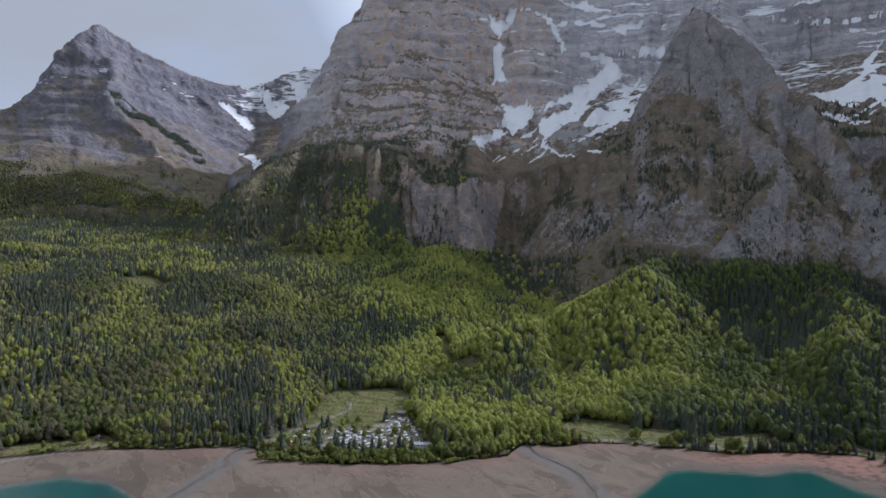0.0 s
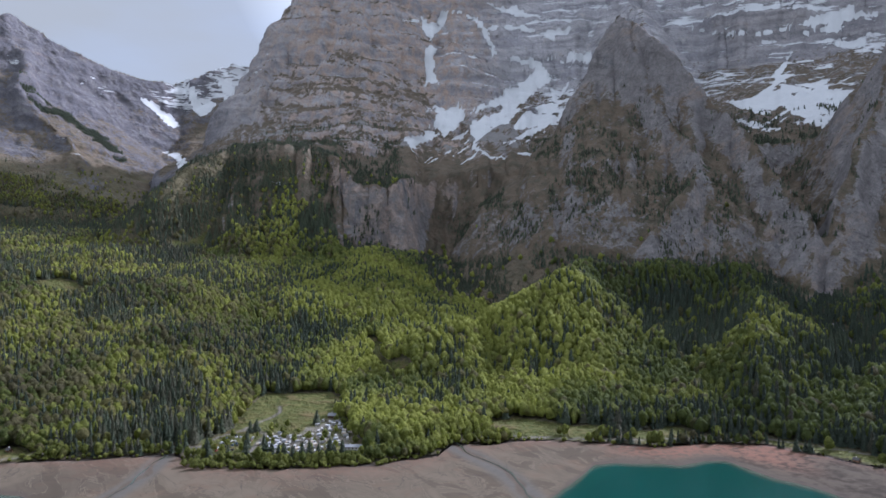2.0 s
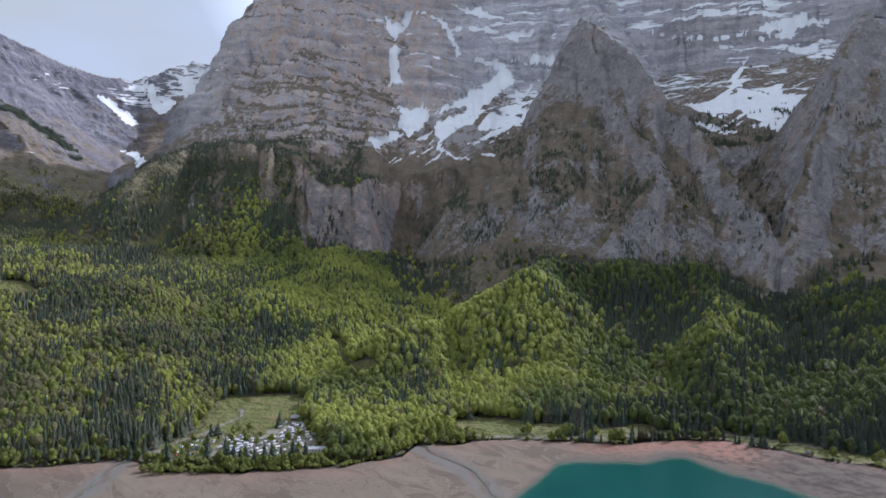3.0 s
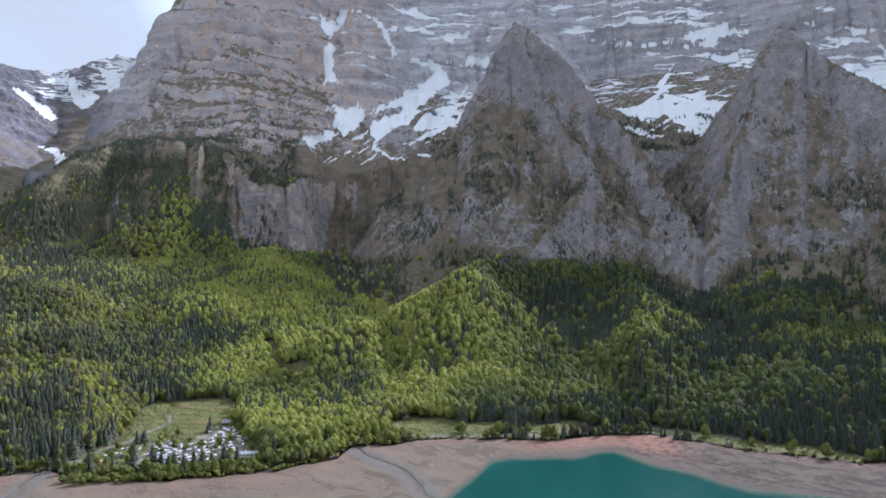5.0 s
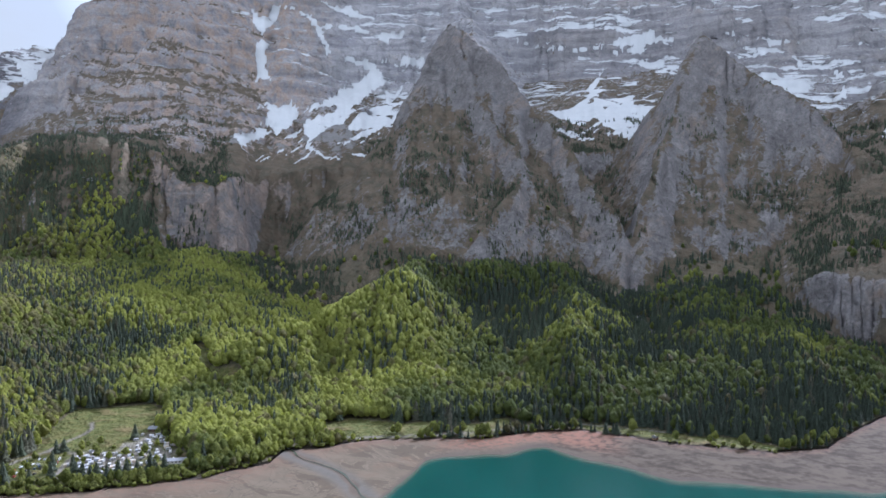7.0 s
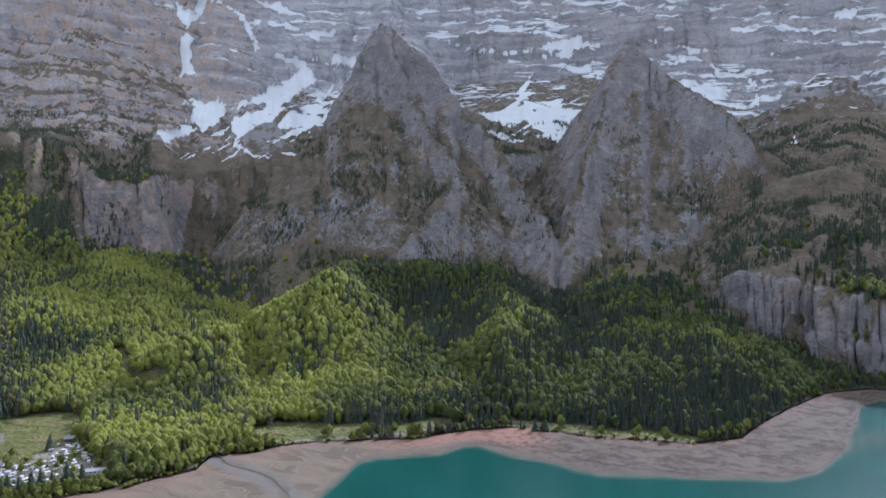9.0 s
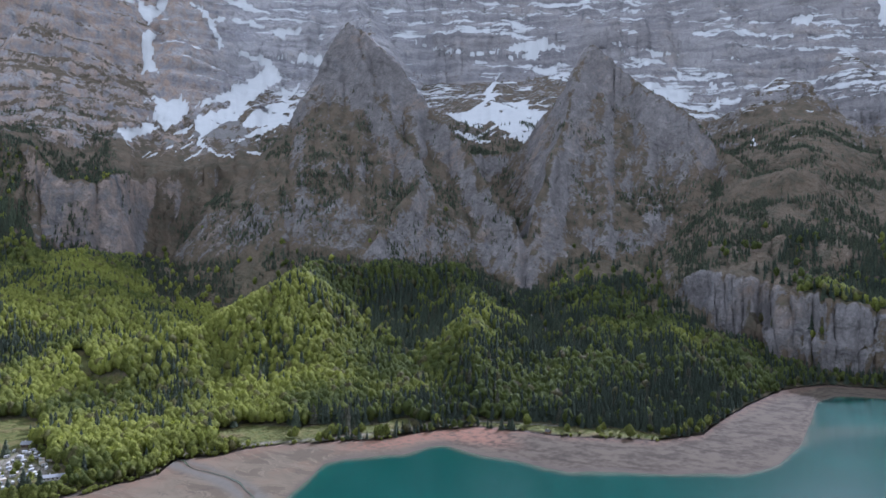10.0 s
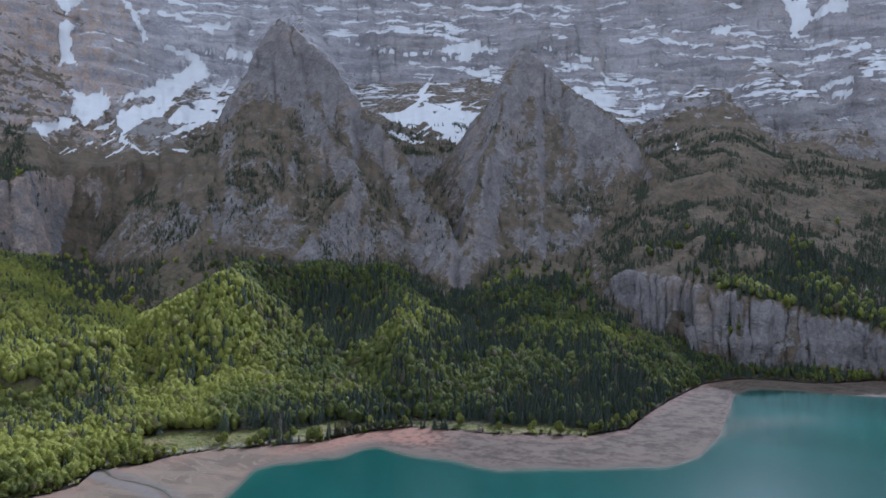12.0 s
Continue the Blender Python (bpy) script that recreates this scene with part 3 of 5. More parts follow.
ROADS = [[(-520, 560), (-408, 634), (-359, 668), (-300, 700), (-215, 706), (-173, 697), (-176, 676), (-148, 669), (-119, 660), (-87, 657), (-50, 656), (-12, 662), (12, 668), (60, 702)],
         [(-173, 697), (-162, 733), (-143, 757), (-128, 759), (-113, 738), (-118, 704), (-119, 660)],
         [(-143, 757), (-126, 800), (-118, 814), (-113, 840), (-118, 870)],
         [(-113, 738), (-80, 732), (-62, 750), (-50, 795)], [(-30, 660), (-28, 700), (-40, 735)],
         [(60, 702), (95, 706), (143, 706), (182, 698), (235, 686), (282, 678), (342, 682), (399, 675), (440, 640), (470, 610)]]

# outlines of the old snow on the faces: bearing in degrees and height
SNOW_TONGUES = [[(13.55, 1006), (14.22, 1002), (14.66, 931), (13.99, 889), (12.96, 843), (12.42, 785), (11.74, 714), (11.06, 671), (10.13, 655), (8.98, 607), (8.52, 591), (7.92, 633), (8.06, 682), (9.0, 710), (10.14, 726), (10.82, 764), (10.69, 786), (9.67, 772), (8.29, 731), (9.46, 791), (10.6, 846), (10.84, 903), (11.97, 906), (12.96, 968)],
    [(4.79, 786), (5.74, 757), (6.81, 773), (7.92, 732), (7.37, 705), (6.67, 647), (5.72, 607), (5.5, 652), (4.55, 664), (5.16, 694)],
    [(4.55, 642), (5.49, 622), (4.78, 593), (3.7, 571), (3.04, 541), (3.89, 506), (3.6, 517), (2.9, 556), (2.48, 577), (4.07, 613)]]
SNOW_LOBES = [[(16.64, 795), (16.19, 725), (15.1, 673), (13.77, 636), (12.63, 593), (11.51, 566), (10.37, 571), (11.96, 592), (12.42, 624), (13.77, 665), (14.0, 674), (12.87, 646), (11.73, 635), (11.5, 656), (12.18, 711), (12.97, 761), (13.68, 787), (13.99, 786), (14.67, 795), (15.54, 750)],
    [(14.66, 892), (15.54, 873), (16.33, 927), (15.9, 863), (15.18, 821), (14.84, 782), (14.66, 853)],
    [(8.3, 592), (8.99, 548), (9.67, 512), (11.29, 503), (10.35, 498), (10.59, 492), (11.51, 512), (12.87, 504), (14.22, 532), (15.75, 559), (14.43, 544), (12.86, 519), (11.51, 512), (9.67, 499), (8.76, 535), (8.06, 544)]]
SNOW_GULLIES = [[(3.72, 1278), (4.56, 1229), (4.94, 1231), (5.51, 1294), (6.35, 1303), (7.62, 1285), (8.3, 1271), (8.99, 1234), (9.46, 1190), (9.69, 1120), (10.37, 1055), (9.69, 1078), (9.23, 1150), (8.76, 1202), (7.38, 1271), (6.2, 1290), (5.74, 1218), (4.8, 1135), (4.81, 1081), (5.41, 1076), (4.94, 1021), (5.02, 939), (5.49, 882), (4.56, 895), (3.99, 860), (4.33, 946), (3.99, 1043), (4.79, 1101), (4.09, 1164)],
    [(10.61, 1060), (12.88, 1050), (13.78, 1027), (15.54, 1071), (14.44, 1034), (13.54, 998), (12.66, 1012), (11.07, 1053)],
    [(15.77, 1070), (18.15, 1061), (18.15, 1048), (16.43, 1045)],
    [(15.33, 1022), (16.85, 1047), (18.14, 1033), (18.15, 1019), (16.42, 1006)]]
SNOW_BANDS = [[(9.0, 1207), (10.16, 1215), (12.42, 1222), (14.23, 1175), (14.67, 1197), (15.98, 1186), (16.77, 1216), (16.0, 1161), (15.11, 1155), (14.67, 1134), (14.23, 1147), (13.32, 1187), (11.52, 1204), (9.68, 1181)],
    [(10.16, 1350), (12.88, 1291), (14.67, 1260), (12.43, 1267), (10.6, 1299), (9.24, 1346)]]
SNOW_SADDLE = [[(-15.33, 1186), (-14.53, 1165), (-14.09, 1099), (-13.19, 1083), (-12.65, 1053), (-13.19, 989), (-13.65, 962), (-14.32, 993), (-14.76, 1074), (-14.98, 1124)],
    [(-18.24, 1036), (-17.16, 1008), (-15.86, 947), (-15.42, 894), (-15.87, 877), (-16.74, 922), (-17.6, 979)],
    [(-16.74, 716), (-15.42, 702), (-14.77, 538), (-15.52, 507), (-15.65, 661), (-16.3, 682)],
    [(-13.19, 1263), (-11.39, 1235), (-11.17, 841), (-11.62, 818), (-12.29, 1173)]]
SNOW_HOLLOW = [[(28.25, 722), (29.45, 717), (30.62, 734), (32.03, 752), (31.57, 779), (30.13, 814), (31.32, 799), (32.03, 826), (32.5, 771), (34.18, 780), (35.12, 800), (35.13, 733), (36.31, 720), (37.51, 706), (38.26, 655), (37.55, 611), (36.59, 581), (35.66, 554), (34.94, 548), (34.23, 568), (33.04, 581), (32.78, 635), (32.05, 668), (31.12, 626), (30.17, 650), (28.98, 681)],
    [(28.67, 621), (29.48, 594), (30.42, 565), (31.12, 554), (32.33, 568), (31.14, 573), (30.41, 605), (29.47, 622)]]
SNOW_OVER_HOLLOW = [[(33.4, 1097), (34.12, 1127), (35.53, 1150), (36.95, 1171), (36.72, 1121), (38.14, 1109), (38.15, 1091), (36.25, 1101), (35.55, 1050), (34.13, 1050), (33.32, 1054), (34.6, 1081), (35.55, 1094), (34.12, 1088)],
    [(24.68, 1184), (26.55, 1149), (28.43, 1109), (31.27, 1091), (32.69, 1107), (32.69, 1085), (30.31, 1074), (28.42, 1095), (26.54, 1139), (24.92, 1167)],
    [(30.71, 1059), (31.76, 1036), (31.66, 1020), (30.62, 1028)],
    [(33.0, 975), (31.93, 812), (31.46, 826), (32.47, 953)]]
SNOW_EAST = [[(52.29, 538), (52.93, 514), (53.36, 510), (54.2, 516), (54.52, 520), (53.98, 515), (53.15, 511), (52.71, 511), (52.17, 512)],
    [(54.27, 517), (55.23, 535), (56.25, 535), (56.58, 533), (55.64, 537), (54.81, 523)],
    [(43.96, 1081), (45.34, 1062), (47.38, 1036), (46.25, 1026), (44.88, 1038)],
    [(46.48, 992), (46.93, 967), (47.39, 906), (46.94, 936), (46.63, 967)],
    [(49.16, 905), (49.83, 877), (50.04, 840), (49.4, 873)],
    [(49.83, 815), (50.15, 799), (49.97, 749), (49.71, 778)],
    [(55.08, 1179), (56.1, 1199), (56.59, 1189), (56.11, 1150), (55.29, 1156)],
    [(40.95, 1165), (42.81, 1079), (43.52, 1002), (42.82, 1063), (41.66, 1117)]]
SNOW_FAR_EAST = [[(61.9, 986), (63.16, 1027), (64.4, 1059), (65.6, 1068), (65.6, 1048), (64.05, 1037), (62.63, 990), (61.98, 978)],
    [(62.28, 867), (63.18, 891), (64.6, 893), (64.59, 867), (63.72, 865), (62.46, 848)],
    [(63.01, 833), (63.89, 839), (64.59, 845), (64.42, 820), (63.19, 817)],
    [(65.1, 897), (65.62, 926), (65.86, 895), (65.63, 864)],
    [(59.8, 1356), (60.75, 1321), (61.86, 1326), (61.5, 1275), (62.05, 1224), (63.13, 1290), (64.38, 1280), (64.21, 1227), (62.96, 1227), (61.51, 1195), (60.48, 1118), (60.57, 1185), (60.38, 1274)]]
SNOW_FIELDS = SNOW_TONGUES + SNOW_LOBES + SNOW_GULLIES + SNOW_BANDS + SNOW_SADDLE + SNOW_HOLLOW + SNOW_OVER_HOLLOW + SNOW_EAST + SNOW_FAR_EAST


def build_land():
    az = np.concatenate([np.arange(-178, -37, 3.0), np.arange(-36.5, 70, 0.135), np.arange(72, 183, 3.0)])
    az[-1] = 182.0
    rr = np.concatenate([np.arange(60, 560, 20), np.arange(560, 1000, 4), np.arange(1000, 4850, 6.0)])
    A, Rr = np.meshgrid(np.radians(az), rr, indexing="ij")
    Z = ground(np.sin(A) * Rr, np.cos(A) * Rr, fine=False)
    # closer steps where the land is steep
    step = np.hypot(np.diff(Rr, axis=1), 1.3 * np.diff(Z, axis=1)) / (Rr[:, 1:] + 250)
    run = np.concatenate([np.zeros((len(az), 1)), np.cumsum(step, axis=1)], axis=1)
    run = 0.55 * run / run[:, -1:] + 0.45 * np.mean(run / run[:, -1:], axis=0)
    m = 640
    R = np.stack([np.interp(np.linspace(0, 1, m), run[i], rr) for i in range(len(az))])
    A = np.repeat(np.radians(az)[:, None], m, axis=1)
    X, Y = np.sin(A) * R, np.cos(A) * R
    Z = ground(X, Y)
    e = 6.0
    sx, sy = (ground(X + e, Y) - ground(X - e, Y)) / (2 * e), (ground(X, Y + e) - ground(X, Y - e)) / (2 * e)
    slope = np.hypot(sx, sy)
    e = 20.0
    broad = np.hypot(ground(X + e, Y, False) - ground(X - e, Y, False), ground(X, Y + e, False) - ground(X, Y - e, False)) / (2 * e)
    a = np.degrees(A)
    shore_n = 7 * fbm(X / 60, Y / 60, 3, 3)
    we, ge = by_bearing(a, WATER_EDGE) + shore_n, by_bearing(a, GREEN_EDGE) + 0.6 * shore_n
    mud = 1 - smooth(ge - 3, ge + 5, R)
    snow = np.zeros(X.shape)
    ledge = smooth(560, 900, Z) * np.clip(1.1 - 0.42 * slope, -1, 1) * smooth(-3, 6, a) * 1.1 + 0.3 - 0.9 * (1 - smooth(500, 700, Z))
    ledge = ledge - 1.5 * smooth(2450, 2250, R) * smooth(56, 52, a)
    ledge = ledge - 0.5 * smooth(15, 12, a) - 0.45 * smooth(16, 19, a) * smooth(44, 40, a) * smooth(3150, 3000, R)
    ledge = np.where(a < -3, smooth(880, 1100, Z) * smooth(-19, -15, a) * smooth(3500, 3800, R) - 0.1, ledge)
    ja, jz = a + 0.1 * fbm(a * 2.2, Z / 26, 3, 81), Z + 5 * fbm(a * 1.6, Z / 30, 3, 91)
    for poly in SNOW_FIELDS:
        near = (R > 2230) & (a > min(q[0] for q in poly) - 0.3) & (a < max(q[0] for q in poly) + 0.3)
        snow[near] = np.maximum(snow[near], inside(ja[near], jz[near], poly) * (0.92 + 0.45 * fbm(X[near] / 45 + Z[near] / 40, Y[near] / 60, 3, 12)))
    # scraps of snow in streaks down the hollows
    streak = fbm((Z + 36 * a) / 110, (Z - 36 * a) / 15, 3, 97)
    bowl = smooth(3, 5, a) * smooth(17, 14, a) * smooth(2230, 2300, R) * smooth(2950, 2800, R) * smooth(840, 760, Z) + smooth(28, 30, a) * smooth(38, 36, a) * smooth(2240, 2300, R) * smooth(2900, 2700, R)
    snow = np.maximum(snow, 0.9 * bowl * smooth(0.62, 0.76, streak))
    lain = np.clip(snow, 0, 1)
    Z = Z + 0.85 * lain * (ground(X, Y, False) - Z)
    woody = wooded(X, Y, Z, slope)
    meadow = open_ground(X, Y) * (R > ge)
    massive = smooth(2350, 2200, R) * smooth(-2, 6, a)
    # mask by bearing for the shade painted on the left peak
    left_shade = 0.9 * smooth(-11, -14, a)
    turf = np.clip(1.1 + 0.62 * smooth(3.3, 4.2, a) * smooth(17, 14, a) * smooth(1900, 1950, R) * smooth(2290, 2200, R) + 0.14 * smooth(-10, -14, a) + 0.3 * smooth(48, 52, a) * smooth(3000, 2500, R) + 0.35 * fbm(X / 240 + Z / 200, Y / 240, 3, 203) * smooth(-10, -14, a) + 0.55 * smooth(2350, 2200, R) * smooth(900, 500, Z) + 0.15 * smooth(-11, -8, a) * smooth(6, 3, a) - 0.8 * np.where((a > -10.5) & (a < 5) & (R > 2200), 0.35 * broad + 0.55 * slope - 0.1, 0.8 * broad + 0.2 * slope), 0, 1) * (1 - mud)
    scree = smooth(520, 560, Z) * (1 - smooth(690, 760, Z)) * (1 - smooth(0.75, 1.05, slope)) * (a < 12) * (a > -10) * 0.8 * smooth(-0.25, 0.3, fbm(X / 60, Y / 90, 3, 221))
    scree = np.maximum(scree, 1 - smooth(3, 14, to_line(X, Y, [(741, 1040, 0), (703, 939, 0), (672, 870, 0)])[0]))
    road = np.zeros(X.shape)
    camp = inside(X + 6 * fbm(X / 12, Y / 12, 2, 4), Y, [(-118, 668), (-117, 742), (-98, 750), (-76, 735), (-66, 795), (-48, 800), (-25, 775), (-12, 700), (-8, 668), (-60, 660)])
    road = camp * np.clip(0.45 + 0.8 * fbm(X / 14, Y / 14, 3, 19), 0, 0.9)
    for line in ROADS:
        road = np.maximum(road, 1 - smooth(1.3, 3.4, to_line(X, Y, [(*q, 0) for q in line])[0]))
    stones = np.maximum(1 - smooth(4, 16, to_line(X, Y, [(-199, 705, 0), (-199, 660, 0), (-203, 600, 0), (-216, 551, 0), (-230, 500, 0)])[0]),
                        1 - smooth(5, 18, to_line(X, Y, [(70, 705, 0), (84, 670, 0), (104, 630, 0), (118, 590, 0), (126, 550, 0), (130, 500, 0)])[0]))
    bed_wet = np.zeros(X.shape)
    for line in ([(-199, 705, 0), (-201, 660, 0), (-205, 610, 0), (-216, 551, 0), (-226, 480, 0)], [(74, 705, 0), (88, 668, 0), (96, 650, 0), (115, 619, 0), (121, 585, 0), (126, 550, 0), (140, 500, 0)]):
        d = to_line(X + 4 * fbm(X / 25, Y / 25, 2, 6), Y, line)[0]
        Z = Z - 0.3 * (1 - smooth(2, 8, d)) * (R < ge)
        stones = stones * smooth(2, 5, d)
        bed_wet = np.maximum(bed_wet, 0.7 * (1 - smooth(1.5, 5, d)))
    rust = smooth(17, 23, a) * (1 - smooth(31, 36, a)) * smooth(0.15, 0.6, (R - we) / np.maximum(ge - we, 5)) + 0.35 * smooth(0.75, 1, (R - we) / np.maximum(ge - we, 5))
    wet = 1 - smooth(2, 14, np.abs(R - we) + 4 * fbm(X / 20, Y / 20, 2, 8))
    wet = np.maximum(wet, bed_wet)
    green = np.maximum(0.4 * smooth(-9, -13, a) * smooth(560, 260, Z + 200 * fbm(X / 200, Y / 200, 3, 207)), smooth(250, 80, Z) * 0.2 * smooth(52, 46, a))
    green = np.maximum(green, meadow)
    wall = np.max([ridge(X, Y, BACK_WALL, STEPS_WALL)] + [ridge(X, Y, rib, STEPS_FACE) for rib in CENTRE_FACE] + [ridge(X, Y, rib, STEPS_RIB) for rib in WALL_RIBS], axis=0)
    # where haze is painted in: the back wall and ground beyond about 2300 m
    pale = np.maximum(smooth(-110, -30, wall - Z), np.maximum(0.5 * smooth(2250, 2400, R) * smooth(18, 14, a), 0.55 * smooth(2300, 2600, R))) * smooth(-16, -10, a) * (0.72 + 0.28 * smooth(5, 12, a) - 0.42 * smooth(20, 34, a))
    warm = smooth(-14, -4, a) * (1 - smooth(6, 12, a)) * smooth(250, 420, Z) * 0.85
    warm = np.maximum(warm, 0.55 * smooth(-3, -1.5, a) * smooth(3.9, 3.3, a) * smooth(2180, 2120, R) * smooth(150, 220, Z))
    # crags: the steep rock is pushed in and out
    steep = smooth(0.6, 1.3, slope) * smooth(15, 60, Z)
    upright = np.maximum(massive, smooth(2200, 2150, R) * smooth(-4, -2, a))
    push = 0
    for size, amount, seed in ((130, 12, 1), (55, 7, 2), (22, 3.0, 3), (10, 1.6, 4)):
        v = vnoise3(X / size, Y / size, Z / (size * (0.7 + 1.7 * upright)), 300 + seed)
        push = push + amount * (1 - 2 * np.abs(v) if seed < 3 else v)
    bed = (Z + 0.06 * X + 7 * fbm(X / 120, Y / 120, 2, 311)) / 13
    push = push + (4.5 + 2.5 * smooth(44, 48, a) * smooth(1700, 1500, R)) * (vnoise(bed, X / 260 + Y / 260, 312) + 0.5 * vnoise(2.3 * bed, X / 120 - Y / 120, 313)) * smooth(-0.5, 0.5, fbm(X / 180, Y / 180, 2, 314) + 0.3)
    joint = vnoise(a * 2.6, Z / 90, 321) + 0.6 * vnoise(a * 6.5, Z / 40, 322)
    push = push + 2.6 * joint * smooth(44, 48, a) * smooth(1700, 1500, R)
    push = push * steep * (0.75 + 0.25 * smooth(2200, 2600, R)) * (1 - 0.2 * smooth(-12, -9, a) * smooth(5, 2, a)) * (1 - 0.8 * lain)
    L = np.sqrt(1 + slope ** 2)
    X, Y, Z = X - push * sx / L, Y - push * sy / L, Z + 0.35 * push / L
    verts = np.stack([X, Y, Z], axis=-1).reshape(-1, 3)
    k = np.arange(len(az) * m).reshape(len(az), m)
    quads = np.stack([k[:-1, :-1], k[:-1, 1:], k[1:, 1:], k[1:, :-1]], axis=-1).reshape(-1, 4)
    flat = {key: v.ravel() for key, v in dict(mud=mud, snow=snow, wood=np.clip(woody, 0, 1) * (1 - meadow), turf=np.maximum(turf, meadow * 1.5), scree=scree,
                                             road=road, stones=stones * mud, rust=np.clip(rust, 0, 1), wet=wet, green=green, warm=warm, ledge=ledge, pale=pale, massive=massive, left_shade=left_shade, mud_shade=smooth(20, 34, a) * (R > 0), strand=np.clip((R - we) / np.maximum(ge - we, 5), 0, 1)).items()}
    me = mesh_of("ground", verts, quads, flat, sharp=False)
    me.materials.append(LAND)
    return tagged(new("ground", me), "valley floor and limestone mountains with melting snow", "ground", kind="structure")


def wooded(x, y, z, slope):
    """How thick the wood stands, 0 to 1."""
    r, a = np.hypot(x, y), np.degrees(np.arctan2(x, y))
    ge = by_bearing(a, GREEN_EDGE)
    top = np.interp(a, [-40, -20, -12, 0, 3, 5, 16, 24, 31, 33, 36, 41, 45, 50, 66], [560, 450, 455, 440, 400, 260, 270, 265, 230, 130, 200, 230, 200, 240, 440])
    end = np.interp(a, [-40, -17, 0, 3, 5, 8, 12, 15, 18, 24, 32, 36, 44, 48, 53, 57, 66], [3300, 2600, 2300, 1900, 1480, 1450, 1420, 1400, 1420, 1460, 1380, 1450, 1420, 1340, 1330, 1420, 1480])
    n = fbm(x / 90, y / 90, 3, 33)
    tongue = fbm(a * 0.55 + 0.3 * vnoise(a * 0.4, r / 200, 36), r / 420, 3, 34)
    w = smooth(1.2, 0.85, slope + 0.25 * n - 0.6 * smooth(-16, -19, a) - 0.4 * smooth(3, 6, a) * smooth(1500, 1400, r) * smooth(46, 42, a) - 0.25 * smooth(4, 0, a) * smooth(-26, -20, a) - 0.45 * smooth(-6, -10, a) * smooth(-19, -17, a) * smooth(2300, 2200, r)) * smooth(top + 30, top - 60, z + 60 * n + 45 * tongue) * smooth(ge - 2, ge + 6, r)
    w = w * (0.06 + 0.94 * smooth(end + 25, end - 25, r + 40 * n + 90 * tongue * smooth(3, 8, a)))
    # the slope under the terrace: open crags between strips of wood
    crags = smooth(190, 270, z) * smooth(-18, -15, a) * smooth(3, 1, a)
    w = w * (1 - 0.8 * crags * smooth(-0.05, 0.25, 0.6 * n + 0.7 * tongue))
    w = w * (1 - smooth(45, 50, a) * smooth(1230, 1330, r) * (0.35 + 0.6 * smooth(-0.4, 0.3, n)))
    w = w * smooth(4, 12, to_line(x, y, [(741, 1040, 0), (703, 939, 0), (672, 870, 0)])[0])
    return w * (1 - open_ground(x, y))


build_land()

water_az = np.radians(np.concatenate([np.arange(-180, -36, 6.0), np.arange(-36, 72, 0.5), np.arange(72, 184, 6.0)]))
wa, wr_ = np.meshgrid(water_az, np.concatenate([[1.0, 150, 300], np.arange(400, 1130, 8.0), [1300]]), indexing="ij")
wx_, wy_ = np.sin(wa) * wr_, np.cos(wa) * wr_
wz_ = ground(wx_, wy_, fine=False)
shoal = 1 - smooth(3, 46, to_line(wx_, wy_, [(640, 452, 0), (715, 462, 0), (800, 428, 0)])[0])
wk = np.arange(wa.size).reshape(wa.shape)
wq = np.stack([wk[:-1, :-1], wk[:-1, 1:], wk[1:, 1:], wk[1:, :-1]], axis=-1).reshape(-1, 4)
lake_mesh = mesh_of("water", np.stack([wx_, wy_, np.zeros(wa.shape)], -1).reshape(-1, 3), wq,
                    {"depth": np.clip(np.clip(-wz_ / 0.38, 0, 1) - 0.42 * shoal, 0, 1).ravel()}, sharp=False)
lake_mesh.materials.append(WATER)
tagged(new("water", lake_mesh), "teal green lake water with a shallow pale rim", "lake", kind="structure")


